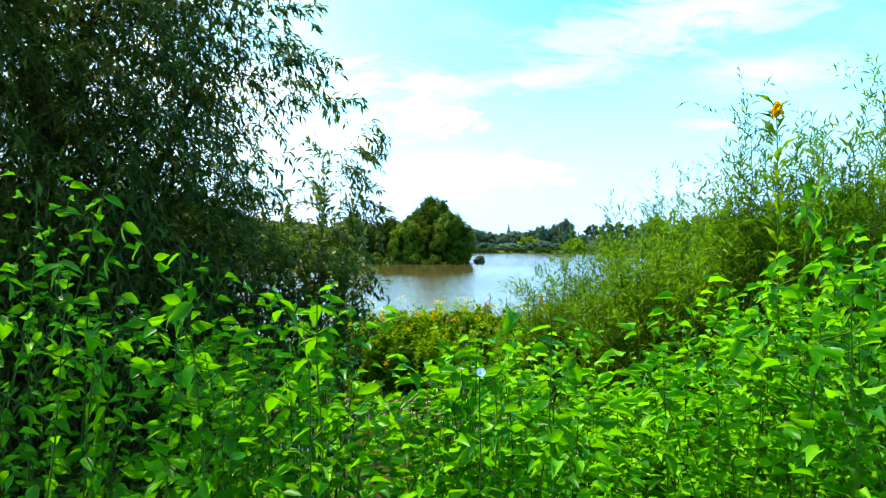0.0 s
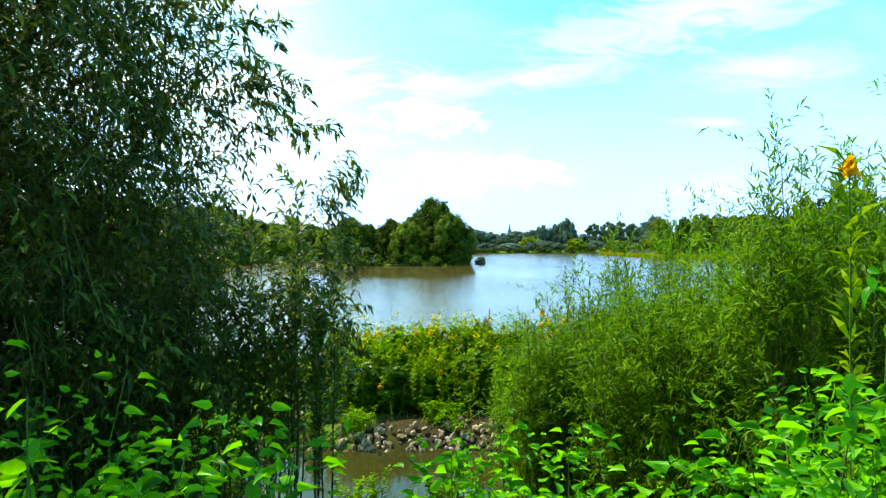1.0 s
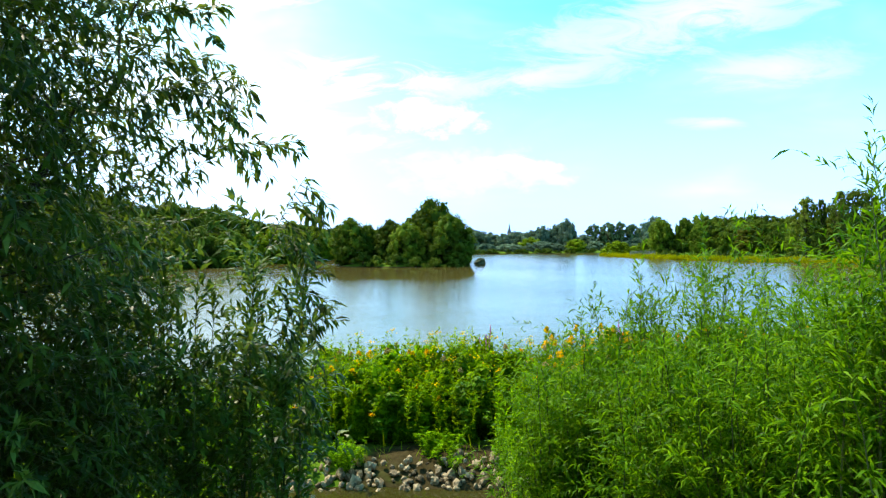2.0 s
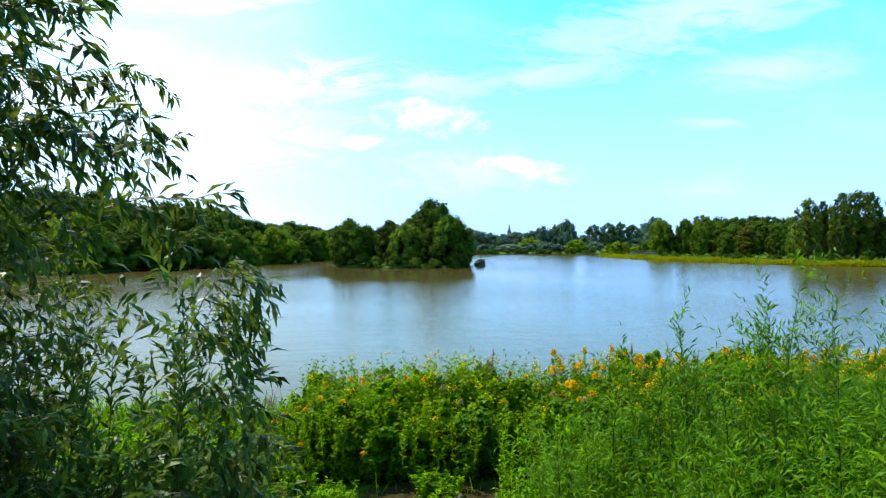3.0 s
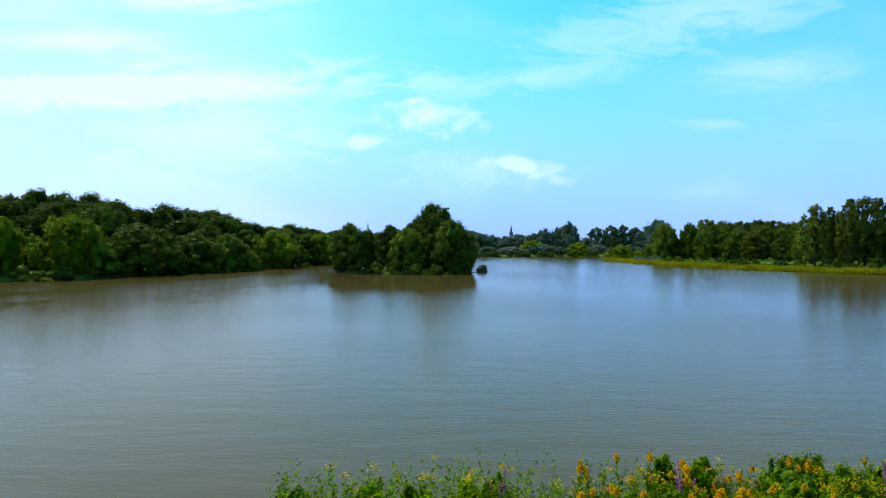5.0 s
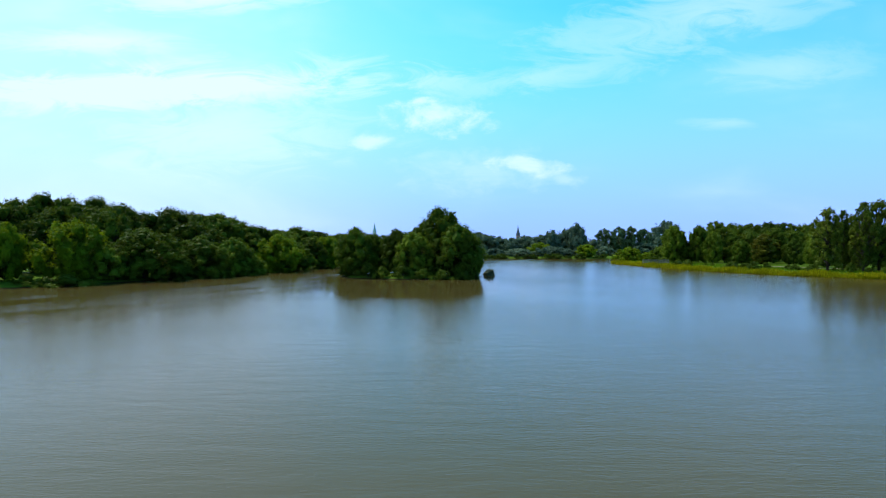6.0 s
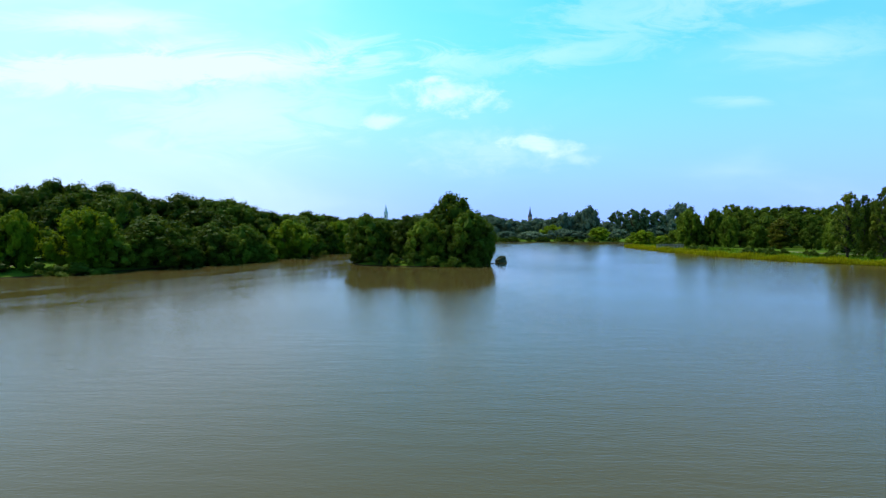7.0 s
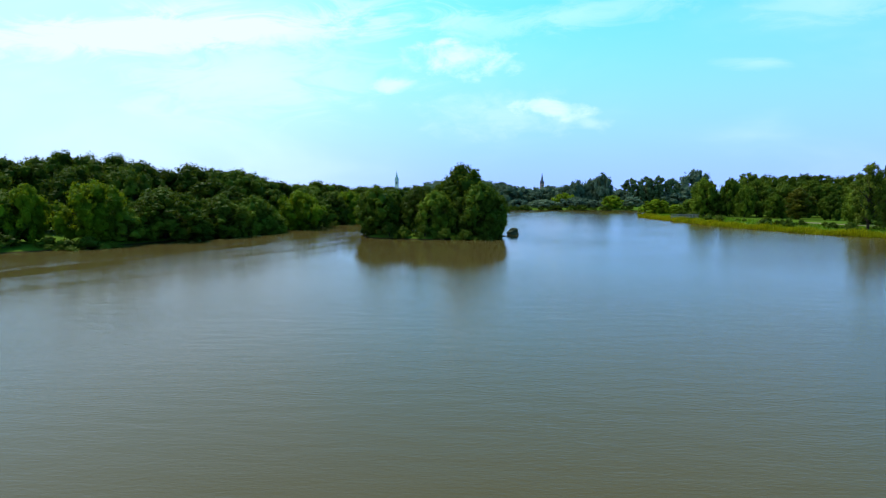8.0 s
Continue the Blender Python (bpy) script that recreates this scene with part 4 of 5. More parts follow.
def osier(height, spread, wands, r, name="osier_shrub", mat=None, leaf=0.088, width=0.0135, per=15, bare=0.12, sway=0.10):
    """An osier: many wands fan up from the ground, feathered with thin leaves."""
    top = empty(name)
    a = r.uniform(0, 2 * math.pi, wands)
    q = np.sqrt(r.uniform(0, 1, wands))
    way = np.stack([np.cos(a) * q * spread / height, np.sin(a) * q * spread / height, np.ones(wands)], -1)
    ln = height * r.uniform(0.76, 1.02, wands) * (1.1 - 0.22 * q)
    st = np.stack([r.normal(size=wands) * 0.15, r.normal(size=wands) * 0.15, np.full(wands, -0.05)], -1)
    lines = bend_lines(st, way, ln, 9, 0.06 + 0.1 * q, r, sway)
    v, f = tubes(lines, np.tile(np.linspace(0.012, 0.002, 9), (wands, 1)), 3)
    tagged(link_mesh("wandwork", v, f, M_TWIG, top), kind="stuff")
    # side shoots
    m = wands * per
    k = r.integers(0, wands, m)
    u = r.uniform(bare, 1.0, m) ** 0.62 * 7.999
    i = u.astype(int)
    s2 = lines[k, i] + (lines[k, i + 1] - lines[k, i]) * (u - i)[:, None]
    w2 = unit(lines[k, i + 1] - lines[k, i]) + random_ways(r, m) * 0.95
    shoots = bend_lines(s2, w2, r.uniform(0.22, 0.55, m), 9, 0.25, r, 0.12)
    v1, f1 = twig_leaves(lines, 80, leaf, width, r, 0.7, 0.05, bare + 0.08, 0.8)
    v2, f2 = twig_leaves(shoots, 14, leaf, width, r, 0.75, 0.05, 0.1)
    v, f = both((v1, f1), (v2, f2))
    link_mesh("foliage", v, f, mat or M_OSIER, top)
    return top


OSIERS = [(2.35, 4.3, 6.38, 0.6), (2.95, 4.4, 6.3, 0.7), (3.6, 4.6, 6.4, 0.8), (1.95, 5.0, 5.55, 0.6), (1.75, 5.7, 5.2, 0.6), (2.3, 5.6, 5.75, 0.7), (3.0, 5.7, 5.85, 0.8), (3.8, 5.8, 6.1, 0.9),
          (1.1, 6.6, 4.85, 0.45), (1.45, 6.9, 5.25, 0.7), (1.95, 7.0, 5.75, 0.6), (2.45, 6.8, 6.0, 0.6), (3.0, 6.9, 5.75, 0.9), (3.6, 7.0, 6.0, 0.9), (4.4, 7.1, 6.2, 1.0), (1.9, 7.9, 4.9, 0.9), (3.1, 8.2, 4.9, 1.0), (4.5, 8.4, 5.2, 1.1)]


def osiers():
    r = np.random.default_rng(41)
    for i, (x, y, ztop, spread) in enumerate(OSIERS):
        z = float(land(x, y))
        ob = osier(ztop + 0.08 - z, spread, 42, r, per=18)
        ob.location = (x, y, z)
        tagged(ob, "feathery bright green osier willow shrub with thin leaves", "shrub", "osiers on the bank")
    for x, y, ztop, spread in ((-1.0, 5.4, 6.05, 0.12), (-1.2, 5.35, 5.95, 0.2), (-1.4, 5.5, 6.2, 0.4), (-1.9, 5.9, 6.4, 0.5), (-2.2, 5.4, 6.3, 0.6)):
        z = float(land(x, y))
        ob = osier(ztop + 0.15 - z, spread, 9, r, "sallow_shrub", M_SALLOW, 0.10, 0.026, 12, 0.3, 0.035)
        ob.location = (x, y, z)
        tagged(ob, "dark green sallow with upright shoots beside the willow", "shrub", "sallows under the willow")


def strips(at, way, length, width, droop, r, n=5):
    """Long grass blades: curved strips that taper to a point."""
    k = len(at)
    lines = bend_lines(at, way, length, n, droop, r, 0.05)
    side = unit(np.cross(way, random_ways(r, k)))[:, None]
    w = np.reshape(width, (k, 1, 1)) * np.array([0.7, 1.0, 0.85, 0.55, 0.05])[None, :, None] * 0.5
    v = np.stack([lines - side * w, lines + side * w], 2).reshape(-1, 3)
    i = (np.arange(k)[:, None] * n * 2 + np.arange(n - 1)[None] * 2).reshape(-1, 1)
    return v, i + [0, 1, 3, 2]


def goldenrod(seed, height, bloom, name="goldenrod", plume=1.0):
    r = np.random.default_rng(seed)
    top = empty(name)
    stem = bend_lines(np.array([[0, 0, -0.05]]), np.array([[r.normal() * 0.09, r.normal() * 0.09, 1.0]]), [height], 8, 0.02, r, 0.05)
    v, f = tubes(stem, [np.linspace(0.006, 0.003, 8)], 4)
    link_mesh("stem", v, f, M_STEM, top)
    v, f = twig_leaves(stem, 130, 0.11, 0.026, r, 0.95, 0.05, 0.12)
    link_mesh("foliage", v, f, M_RODLEAF, top)
    if bloom:
        tip = stem[0, -1] - np.array([0, 0, 0.1 * plume])
        n = 12
        a = np.arange(n) * 2.4
        st = tip + np.stack([np.zeros(n), np.zeros(n), np.linspace(-0.05, 0.15, n) * plume], -1)
        w = np.stack([np.cos(a), np.sin(a), np.full(n, 0.6)], -1)
        arms = bend_lines(st, w, np.linspace(0.19, 0.07, n) * plume, 6, 0.4, r, 0.05)
        pts = arms[:, 1:].reshape(-1, 3)
        pts = np.repeat(pts, 4, axis=0) + r.normal(size=(len(pts) * 4, 3)) * 0.010 * plume
        v, f = slivers(pts, random_ways(r, len(pts)) + [0, 0, 0.5], random_ways(r, len(pts)), 0.032 * plume ** 0.5, 0.029 * plume ** 0.5, 0.1)
        tagged(link_mesh("flower_head", v, f, bloom, top), kind="stuff")
    return top


def loosestrife(seed, height):
    r = np.random.default_rng(seed)
    top = empty("loosestrife")
    k = 5
    st = r.normal(size=(k, 3)) * [0.06, 0.06, 0]
    w = np.stack([r.normal(size=k) * 0.1, r.normal(size=k) * 0.1, np.ones(k)], -1)
    stems = bend_lines(st, w, height * r.uniform(0.8, 1.0, k), 8, 0.02, r, 0.05)
    v, f = tubes(stems, np.tile(np.linspace(0.006, 0.002, 8), (k, 1)), 4)
    link_mesh("stem", v, f, M_STEM, top)
    v, f = twig_leaves(stems[:, :6], 40, 0.09, 0.018, r, 0.95, 0.0)
    link_mesh("foliage", v, f, M_WEED, top)
    v, f = twig_leaves(stems[:, 5:], 80, 0.034, 0.024, r, 1.0, 0.0, 0.0)
    tagged(link_mesh("flower_spike", v, f, M_PURPLE, top), kind="stuff")
    return top


def tall_weed(seed, height, mat, leaf=0.10, width=0.035):
    r = np.random.default_rng(seed)
    top = empty("tall_weed")
    k = 5
    st = r.normal(size=(k, 3)) * [0.08, 0.08, 0]
    w = np.stack([r.normal(size=k) * 0.16, r.normal(size=k) * 0.16, np.ones(k)], -1)
    stems = bend_lines(st, w, height * r.uniform(0.65, 1.0, k), 8, 0.04, r, 0.08)
    v, f = tubes(stems, np.tile(np.linspace(0.006, 0.002, 8), (k, 1)), 4)
    link_mesh("stem", v, f, M_STEM, top)
    v, f = twig_leaves(stems, 55, leaf, width, r, 0.95, 0.15, 0.1)
    link_mesh("foliage", v, f, mat, top)
    return top


def sedge(seed, height, n=90):
    r = np.random.default_rng(seed)
    top = empty("sedge_tuft")
    a = r.uniform(0, 2 * math.pi, n)
    st = np.stack([np.cos(a), np.sin(a), np.zeros(n)], -1) * r.uniform(0, 0.14, (n, 1))
    w = np.stack([np.cos(a) * 0.35, np.sin(a) * 0.35, np.ones(n)], -1) + r.normal(size=(n, 3)) * 0.1
    v, f = strips(st, w, height * r.uniform(0.6, 1.05, n), np.full(n, 0.055), r.uniform(0.1, 0.85, n), r)
    tagged(link_mesh("blade_tuft", v, f, M_SEDGE, top), kind="stuff")
    return top


def cushion(seed, height, mat, leaf=0.075):
    """A dense leafy cushion of herbs: stems from one root under heaped small leaves."""
    r = np.random.default_rng(seed)
    top = empty("herb_cushion")
    k = 7
    size = r.uniform(0.16, 0.3, k) * height / 1.4
    a = np.arange(k) * 2.4 + r.uniform(-0.4, 0.4, k)
    reach = 0.36 * np.sqrt(np.linspace(0.02, 1, k)) * height / 1.4
    z = height * (1 - 0.32 * np.linspace(0, 1, k) ** 1.4) - size * 1.3
    c = np.stack([np.cos(a) * reach, np.sin(a) * reach, z], -1)
    low = c * np.array([0.8, 0.8, 0.5])
    v, f = leaf_mass(r, np.concatenate([c, low]), np.concatenate([size, size * 1.1]), 300, leaf, 0.55, 1.35, 12)
    link_mesh("foliage", v, f, mat, top)
    s = np.linspace(0, 1, 5)[:, None]
    v, f = tubes([p * s - np.array([0, 0, 0.08]) * (1 - s) for p in c], np.tile(np.linspace(0.006, 0.003, 5), (k, 1)), 4)
    link_mesh("stem", v, f, M_STEM, top)
    return top


def flower_bed():
    r = np.random.default_rng(51)
    rods = [goldenrod(100 + i, 1.55, M_ROD, plume=(0.32, 0.45, 0.4, 0.6)[i]) for i in range(4)]
    plain = [goldenrod(110 + i, 1.5, None) for i in range(3)]
    agri = [goldenrod(120 + i, 1.6, M_FADED, "hemp_agrimony", 0.42) for i in range(2)]
    weeds = [tall_weed(130 + i, 1.2, M_WEED) for i in range(3)]
    sedges = [sedge(140 + i, 1.1) for i in range(3)]
    purple = [loosestrife(150 + i, 1.5) for i in range(2)]

    def strew(kinds, count, xs, ys, tops, base, label, category, group, edge=False):
        for i in range(count):
            x, y = r.uniform(*xs), r.uniform(*ys)
            z = max(float(land(x, y)), 0.0)
            h = (r.uniform(*tops) - max(0.0, 14.0 - y) * 0.26 * (y > 12.2) - z) / base
            if h < 0.25:
                continue
            plant_at(kinds[i % len(kinds)], x, y, (r.uniform(0.85, 1.2),) * 2 + (h,), r.uniform(0, 360), label, category, group, 0.02, z - 0.02)

    heaps = [cushion(160 + i, 1.4, (M_RODLEAF, M_WEED, M_RODLEAF, M_SEDGE)[i]) for i in range(4)]
    say = ("dense leafy green herb cushion in the shore flower bed", "herb", "herb cushions in the bed")
    strew(heaps, 64, (-2.5, 4.0), (12.9, 16.2), (3.3, 3.75), 1.4, *say)
    strew(heaps, 74, (4.0, 12.5), (12.6, 16.4), (3.5, 3.95), 1.4, *say)
    strew(heaps, 26, (-8.0, -2.6), (12.6, 15.4), (2.5, 2.9), 1.4, *say)
    say = ("goldenrod in orange-yellow bloom in the shore flower bed", "goldenrod", "goldenrods in bloom")
    strew(rods, 72, (-2.4, 3.0), (12.9, 15.4), (3.2, 3.75), 1.6, *say)
    strew(rods, 190, (2.4, 13.0), (12.9, 16.4), (3.6, 4.15), 1.6, *say)
    strew(rods, 14, (-2.9, -1.0), (12.6, 14.2), (3.1, 3.6), 1.6, *say)
    say = ("leafy green goldenrod not yet in bloom by the lake", "goldenrod", "goldenrods without bloom")
    strew(plain, 38, (-2.6, 3.5), (12.5, 16.2), (3.3, 3.7), 1.5, *say)
    strew(plain, 32, (3.5, 13.0), (12.0, 16.4), (3.4, 3.85), 1.5, *say)
    say = ("hemp agrimony with faded dusty pink flower heads", "flower", "agrimony in the bed")
    strew(agri, 40, (-2.6, 12.0), (13.0, 16.2), (3.6, 4.0), 1.65, *say)
    say = ("bushy green weed at the edge of the rubble", "weed", "weeds on the bank")
    strew(weeds, 40, (-3.0, 4.0), (12.3, 13.4), (2.8, 3.2), 1.2, *say)
    strew(weeds, 46, (-4.6, 1.8), (11.3, 12.4), (2.45, 2.75), 1.2, *say)
    strew(weeds, 16, (-4.0, 1.0), (7.6, 8.8), (2.35, 2.7), 1.2, *say)
    strew(weeds, 90, (-8.0, -3.0), (9.2, 14.8), (2.75, 3.15), 1.2, *say)
    strew(weeds, 40, (1.2, 7.0), (9.5, 12.8), (2.8, 3.4), 1.2, *say)
    strew(weeds, 20, (-5.5, -2.6), (6.0, 9.0), (2.6, 3.0), 1.2, *say)
    strew(weeds, 30, (1.0, 5.0), (3.8, 6.5), (2.9, 3.8), 1.2, *say)
    strew(weeds, 30, (-13.0, -3.0), (13.6, 15.8), (2.4, 2.9), 1.2, *say)
    say = ("tuft of arching green sedge at the water's edge", "sedge", "sedge tufts")
    strew(sedges, 80, (-6.6, -2.6), (14.4, 16.4), (2.8, 3.75), 1.1, *say)
    strew(sedges, 44, (-15.0, -6.0), (14.8, 16.8), (2.5, 3.2), 1.1, *say)
    strew(sedges, 50, (-2.6, 4.0), (14.6, 16.6), (3.6, 4.0), 1.1, *say)
    strew(sedges, 24, (2.0, 9.0), (9.0, 12.5), (2.9, 3.4), 1.1, *say)
    for x, y, zt in ((4.05, 15.1, 4.1), (1.05, 15.05, 4.0), (-3.6, 15.6, 3.0), (-5.0, 15.8, 2.85), (9.2, 14.6, 4.1), (7.9, 15.6, 4.0), (-8.5, 16.0, 2.8)):
        z = float(land(x, y))
        plant_at(purple[int(abs(x * 10)) % 2], x, y, (1, 1, (zt + 0.14 - z) / 1.5), x * 70, "purple loosestrife spike at the water's edge", "flower", "loosestrife", 0.02)
    remove(*rods, *heaps, *plain, *agri, *weeds, *sedges, *purple)


def bank_litter():
    """Low grass and small leaves over the whole near bank."""
    r = np.random.default_rng(61)
    n = 13000
    x, y = r.uniform(-13, 14, n), r.uniform(2.0, 17.2, n)
    keep = np.exp(-(((x + 0.9) / 3.5) ** 4 + ((y - 9.9) / 1.5) ** 4)) < 0.4
    keep &= ~((np.abs(x + 0.8) < 3.6) & (y > 10.8) & (y < 12.0) & (r.random(n) < 0.3))
    x, y = x[keep], y[keep]
    n = len(x)
    w = np.stack([r.normal(size=n) * 0.5, r.normal(size=n) * 0.5, np.ones(n)], -1)
    v, f = strips(np.stack([x, y, land(x, y)], -1), w, r.uniform(0.12, 0.5, n), np.full(n, 0.012), r.uniform(0.1, 0.5, n), r)
    ob = link_mesh("bank_grass", v, f, M_REED)
    tagged(ob, "rough green grass over the lake bank", "grass", kind="stuff")
    # the many green stems between the single plants
    for name, n, xs, ys, tops, mat, label in (("herb_layer", 1900, (-2.7, 13.5), (12.4, 16.6), (3.3, 3.85), M_RODLEAF, "dense leafy green stems between the goldenrods"),
                                              ("herb_layer", 800, (-13.5, -2.4), (12.0, 16.6), (2.5, 2.9), M_WEED, "dense low green herbs along the lake shore"),
                                              ("herb_layer", 360, (-7.0, -2.9), (6.5, 11.5), (2.7, 3.25), M_WEED, "dense low green herbs under the willow"),
                                              ("herb_layer", 420, (0.9, 8.0), (4.0, 12.5), (2.8, 3.5), M_WEED, "dense green herbs among the osiers")):
        x, y = r.uniform(*xs, n), r.uniform(*ys, n)
        g = np.maximum(land(x, y), 0)
        w = np.stack([r.normal(size=n) * 0.12, r.normal(size=n) * 0.12, np.ones(n)], -1)
        level = sum(tops) / 2 + (tops[1] - tops[0]) * 0.55 * soft_noise(x, y, 1.9) + 0.16 * soft_noise(y, x, 4.7) - np.maximum(0.0, 14.0 - y) * 0.26 * (mat is M_RODLEAF)
        hs = np.maximum(level + r.normal(size=n) * 0.08 - g, 0.3)
        lines = bend_lines(np.stack([x, y, g], -1), w, hs, 8, 0.02, r, 0.08)
        thin = mat is M_RODLEAF
        v1, f1 = twig_leaves(lines, 54 if thin else 46, 0.1 if thin else 0.115, 0.03 if thin else 0.034, r, 0.95, 0.0, 0.15, 0.75)
        v2, f2 = slivers(lines[:, 0], lines[:, -1] - lines[:, 0], random_ways(r, n), hs, 0.012, 0.0)
        v, f = both((v1, f1), (v2, f2))
        tagged(link_mesh(name, v, f, mat), label, "herbs", kind="stuff")
        if mat is M_RODLEAF:
            # small sprays of bloom on some of the stems
            chance = np.interp(x, [-2.7, 2.0, 5.0], [0.04, 0.07, 0.3]) * np.interp(y, [13.0, 14.0], [0.3, 1.2])
            tip = np.repeat(lines[r.random(n) < chance, -1], 16, axis=0)
            tip = tip + r.normal(size=tip.shape) * np.array([0.055, 0.055, 0.03])
            v, f = slivers(tip, random_ways(r, len(tip)) + [0, 0, 0.5], random_ways(r, len(tip)), 0.034, 0.028, 0.1)
            tagged(link_mesh("flower_sprays", v, f, M_ROD), "small sprays of orange-yellow bloom between the goldenrods", "flowers", kind="stuff")


def stone_meshes(count):
    made = []
    for k in range(count):
        bm = bmesh.new()
        bmesh.ops.create_icosphere(bm, subdivisions=1, radius=1.0)
        rr = random.Random(k)
        for v in bm.verts:
            v.co *= rr.uniform(0.72, 1.12)
        me = bpy.data.meshes.new("stone")
        bm.to_mesh(me)
        bm.free()
        me.materials.append(M_STONE)
        made.append(me)
    return made


def rubble():
    top = empty("rubble_bank", None, "bank of loose pale broken rubble stones behind the puddle", "rubble", kind="structure")
    r = random.Random(5)
    meshes = stone_meshes(7)
    for i in range(230):
        x, y = r.uniform(-3.6, 1.5), 10.95 + abs(r.gauss(0.2, 0.3))
        s = r.uniform(0.03, 0.085) * (1.25 if r.random() < 0.12 else 1.0)
        ob = new("stone", meshes[i % 7])
        ob.parent = top
        ob.location = (x, y, float(land(x, y)) + s * 0.15 + max(0, 0.10 - abs(y - 11.5) * 0.2) * r.uniform(0.2, 1))
        ob.rotation_euler = (r.uniform(0, 6.3), r.uniform(0, 6.3), r.uniform(0, 6.3))
        ob.scale = (s * r.uniform(0.9, 1.5), s * r.uniform(0.8, 1.2), s * r.uniform(0.6, 1.0))


def leaf_mesh(name, bow, fold, mat):
    """A pointed oval leaf, 1 long, with a folded midrib and wavy edges."""
    bm = bmesh.new()
    xs = (0.0, 0.12, 0.38, 0.68, 1.0)
    ws = (0.0, 0.19, 0.28, 0.17, 0.0)
    rib = [bm.verts.new((x, 0, -bow * x * x)) for x in xs]
    for sgn in (-1, 1):
        edge = [rib[0]] + [bm.verts.new((x + 0.03, sgn * w, -bow * x * x + fold * w + 0.02 * math.sin(9 * x + sgn))) for x, w in zip(xs[1:4], ws[1:4])] + [rib[4]]
        for i in range(4):
            q = [rib[i], rib[i + 1], edge[i + 1], edge[i]] if sgn > 0 else [rib[i], edge[i], edge[i + 1], rib[i + 1]]
            q = list(dict.fromkeys(q))
            if len(q) > 2:
                bm.faces.new(q)
    me = bpy.data.meshes.new(name)
    bm.to_mesh(me)
    bm.free()
    me.materials.append(mat)
    for poly in me.polygons:
        poly.use_smooth = True
    return me


def dogwood(seed, height, leaves):
    """A young dogwood shoot: one stem with side shoots and pairs of broad pointed leaves, each a leaf of its own."""
    r = np.random.default_rng(seed)
    top = empty("dogwood_shoot")
    stem = bend_lines(np.array([[0, 0, -0.05]]), np.array([[r.normal() * 0.05, r.normal() * 0.05, 1.0]]), [height], 10, 0.0, r, 0.05)[0]
    k = 7
    us = np.linspace(0.3, 0.93, k)
    st = np.stack([np.interp(us, np.linspace(0, 1, 10), stem[:, j]) for j in range(3)], -1)
    a = np.arange(k) * 2.2 + r.uniform(0, 6)
    w = np.stack([np.cos(a), np.sin(a), np.full(k, 0.75)], -1)
    shoots = bend_lines(st, w, r.uniform(0.14, 0.32, k), 10, -0.15, r, 0.25)
    v, f = tubes(stem[None], [np.linspace(0.0045, 0.0018, 10)], 5)
    link_mesh("stem", v, f, M_STEM, top)
    for shoot in shoots:
        v, f = tubes(shoot[None, ::3], [np.linspace(0.0026, 0.0012, 4)], 4)
        link_mesh("side_shoot", v, f, M_STEM, top)
    lines = [stem[2:]] + list(shoots)
    for i in range(leaves):
        line = lines[0] if i < leaves * 0.3 else lines[1 + i % k]
        t = r.uniform(0.25, 1.0) * (len(line) - 1)
        j = min(int(t), len(line) - 2)
        p = line[j] + (line[j + 1] - line[j]) * (t - j)
        az = r.uniform(0, 2 * math.pi)
        size = r.uniform(0.042, 0.078)
        ob = new("leaf", LEAVES[int(r.integers(0, len(LEAVES)))])
        ob.parent = top
        ob.matrix_local = pose(*p, math.degrees(r.normal() * 0.8), math.degrees(r.uniform(-0.3, 1.25)), math.degrees(az)) @ Matrix.Scale(size, 4)
    return top


def front_top(x, y):
    """How high the foreground growth stands, as a gentle hedge line: high at the sides, open in the middle."""
    u = x / y
    left = np.interp(u, [-0.9, -0.72, -0.55, -0.44, -0.35, -0.26, -0.17, -0.12, -0.06, 0.0, 0.06, 0.13, 0.2, 0.3, 0.4, 0.5, 0.6, 0.72, 0.9],
                     [5.42, 5.36, 5.3, 5.08, 5.04, 5.06, 4.98, 4.72, 4.68, 4.76, 4.94, 5.0, 4.84, 4.8, 4.94, 5.08, 5.2, 5.28, 5.3])
    return left + (y - 2.2) * (left - 5.2) * 0.45


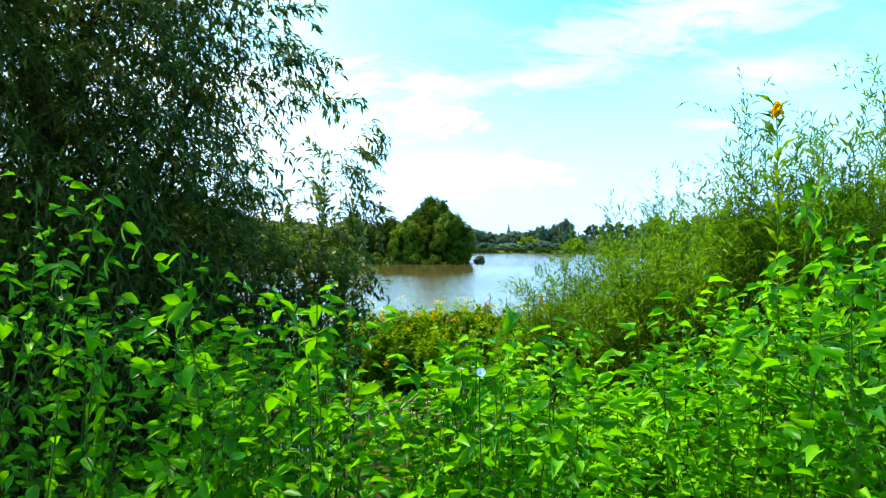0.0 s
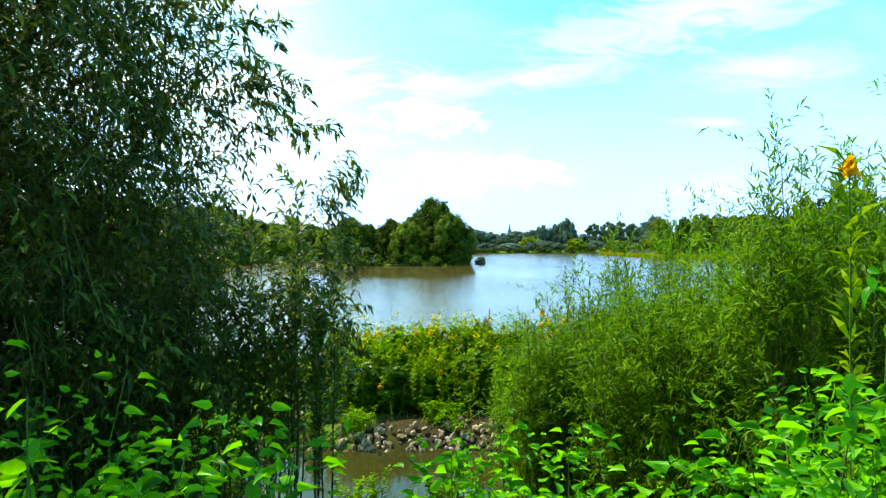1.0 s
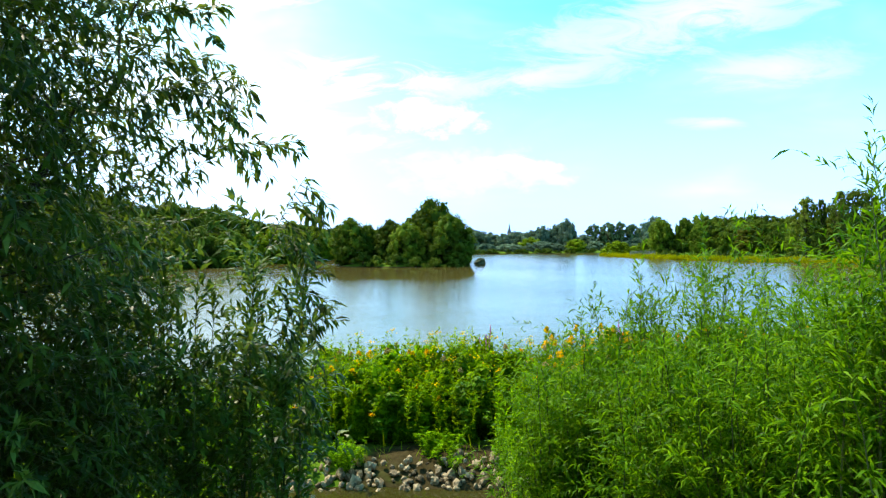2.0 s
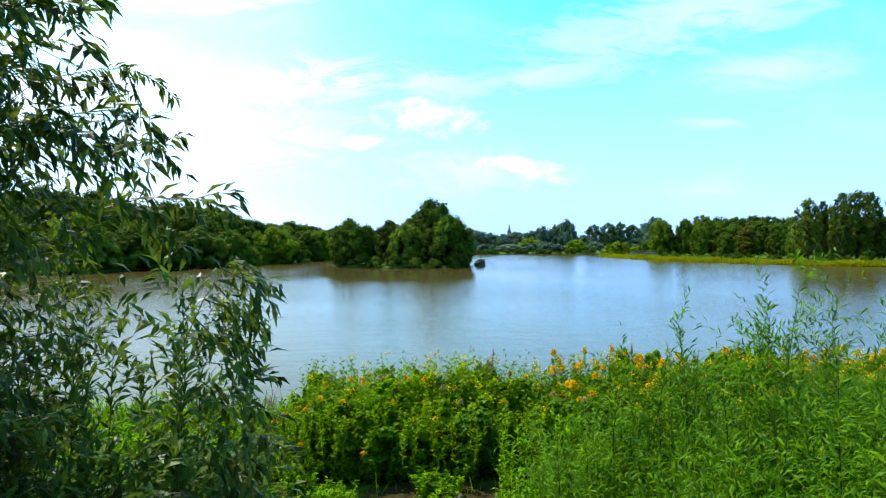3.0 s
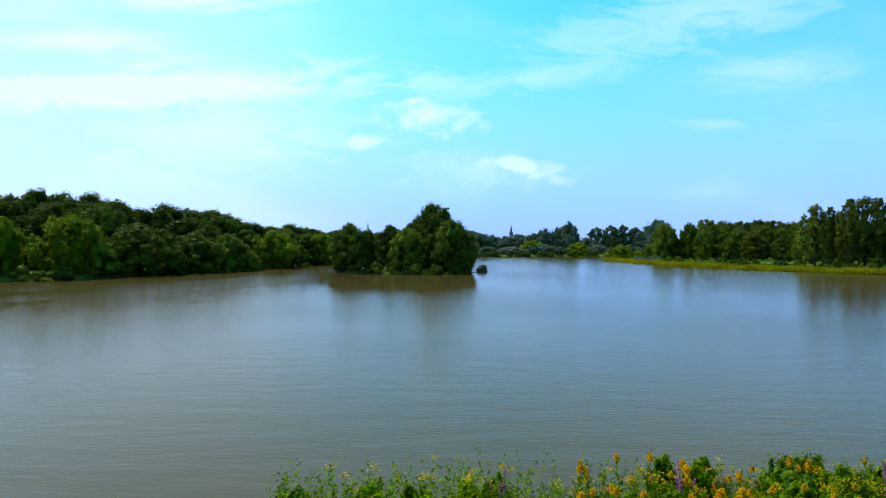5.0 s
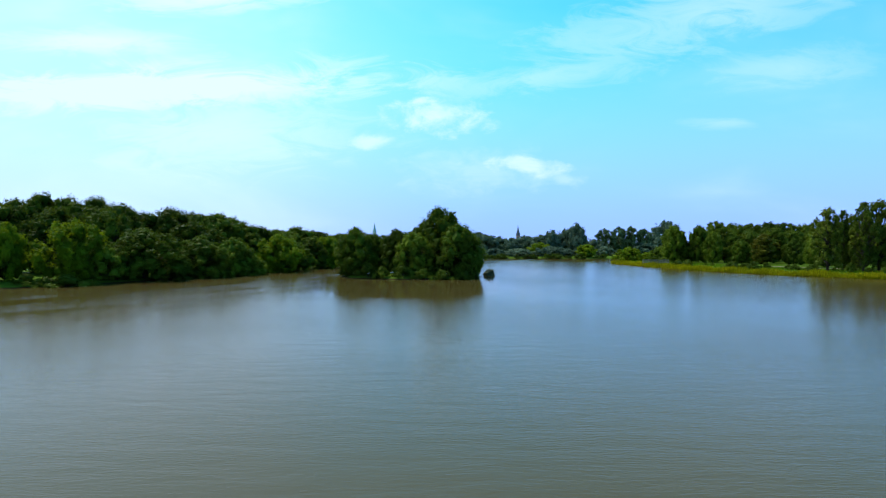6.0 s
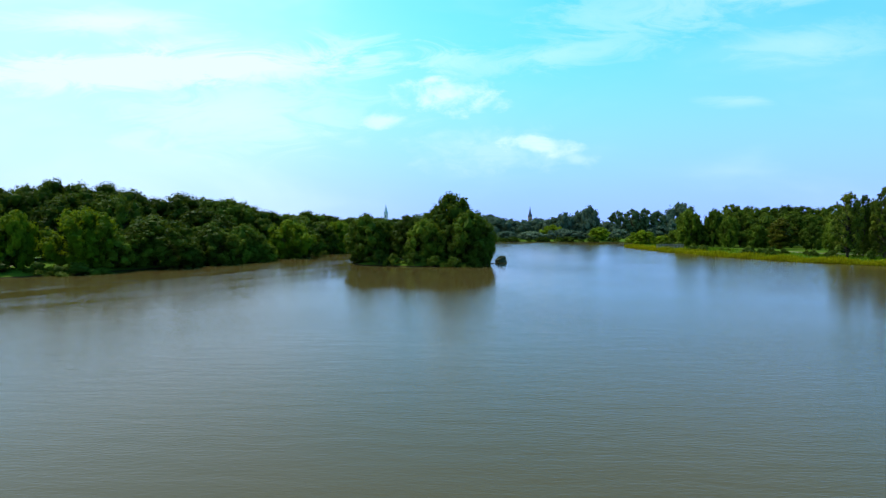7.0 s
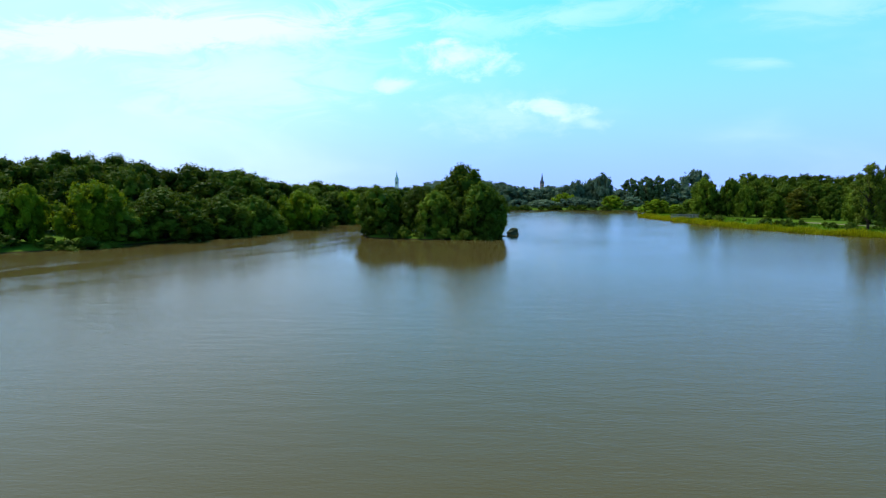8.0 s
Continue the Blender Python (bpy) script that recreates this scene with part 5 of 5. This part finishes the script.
def foreground():
    r = np.random.default_rng(71)
    protos = [dogwood(200 + i, 1.6, 46) for i in range(6)]
    say = ("young dogwood shoot with broad bright green leaves", "shrub", "dogwood shoots in the foreground")
    for i in range(72):
        y = r.uniform(1.7, 3.0)
        x = r.uniform(-0.85, 0.85) * y
        if (x / y < -0.34 or -0.18 < x / y < -0.02) and r.random() < 0.62:
            continue
        z = float(land(x, y))
        h = (front_top(x, y) - abs(r.normal()) * 0.15 - z) / 1.65
        plant_at(protos[i % 6], x, y, (1.0, 1.0, h), r.uniform(0, 360), *say, 0.03)
    for x, y, zt in ((-0.30, 1.75, 5.17), (0.19, 1.7, 5.13), (-0.70, 1.8, 5.32), (-1.25, 2.1, 5.5), (-0.52, 1.7, 5.16), (1.38, 2.45, 5.62), (1.56, 2.55, 5.5), (1.72, 2.6, 5.42), (1.2, 2.35, 5.28)):
        z = float(land(x, y))
        plant_at(protos[int(x * 100) % 6], x, y, (1.0, 1.0, (zt - z) / 1.65), x * 300, *say, 0.03)
    tall = goldenrod(301, 2.0, M_ROD, plume=0.2)
    for x, y, zt in ((1.51, 2.57, 5.97),):
        plant_at(tall, x, y, (0.8, 0.8, (zt - float(land(x, y))) / 2.05), x * 200, "tall goldenrod with one yellow flower head in the thicket", "goldenrod", "goldenrods in the foreground", 0.03)
    remove(tall)
    remove(*protos)
    # the rest of the thicket: shoots of uneven height with dark gaps between them
    n = 430
    y = r.uniform(1.7, 3.2, n)
    x = r.uniform(-0.95, 0.95, n) * y
    keep = r.random(n) < np.interp(x / y, [-0.9, -0.5, -0.42, -0.32, -0.24, -0.17, -0.12, 0.0, 0.1, 0.2, 0.3, 0.9], [0.2, 0.2, 0.1, 0.18, 0.8, 0.65, 0.3, 0.45, 1.0, 0.7, 0.55, 0.5])
    x, y = x[keep], y[keep]
    n = len(x)
    g = land(x, y)
    w = np.stack([r.normal(size=n) * 0.1, r.normal(size=n) * 0.1, np.ones(n)], -1)
    hs = np.maximum(front_top(x, y) - g - 0.08 - np.abs(r.normal(size=n)) * 0.22, 0.4)
    lines = bend_lines(np.stack([x, y, g], -1), w, hs, 8, 0.0, r, 0.16)
    v, f = tubes(lines, np.tile(np.linspace(0.004, 0.0015, 8), (n, 1)), 4)
    tagged(link_mesh("thicket_stemwork", v, f, M_STEM), "thin upright stems carrying the thicket's leaves", "undergrowth", kind="stuff")
    v, f = twig_leaves(lines, 78, 0.06, 0.035, r, 0.95, 0.6, 0.12, 0.75, True, 0.18)
    tagged(link_mesh("thicket", v, f, M_DOGWOOD, smooth=True), "dense thicket of small bright green leaves and shoots", "undergrowth", kind="stuff")


def bindweed(x, y, z):
    """A bindweed: a thin winding stem up to one open white trumpet flower."""
    g = float(land(x, y))
    top = empty("bindweed", pose(x, y, g), "bindweed with one open white trumpet flower among dogwood", "flower")
    s = np.linspace(0, 1, 24)
    line = np.stack([0.02 * np.cos(s * 22) * (1 - s), 0.02 * np.sin(s * 22) * (1 - s), s * (z - g)], -1)
    v, f = tubes([line], [np.full(24, 0.0018)], 5)
    link_mesh("stem", v, f, M_STEM, top)
    rings, around = 7, 20
    bm = bmesh.new()
    rows = []
    for i in range(rings):
        q = i / (rings - 1)
        rad = 0.004 + 0.028 * q ** 2.2
        rows.append([bm.verts.new((rad * math.cos(a) * (1 + 0.05 * q * math.cos(5 * a)), rad * math.sin(a) * (1 + 0.05 * q * math.cos(5 * a)), 0.045 * q)) for a in np.linspace(0, 2 * math.pi, around, endpoint=False)])
    for lo, hi in zip(rows, rows[1:]):
        for j in range(around):
            bm.faces.new((lo[j], lo[(j + 1) % around], hi[(j + 1) % around], hi[j]))
    bm.faces.new(rows[0][::-1])
    ob = part("flower", bm, M_PETAL, top, "white trumpet flower", True)
    ob.matrix_local = pose(0, 0, z - g, 62, 0, 10) @ Matrix.Scale(0.34, 4)


LEAVES = [leaf_mesh("leaf", b, f, M_DOGWOOD) for b, f in ((0.16, 0.35), (0.32, 0.2), (0.1, 0.55), (0.45, 0.4))]
white_willow()
osiers()
flower_bed()
bank_litter()
foreground()
bindweed(0.085, 1.42, 4.90)
rubble()
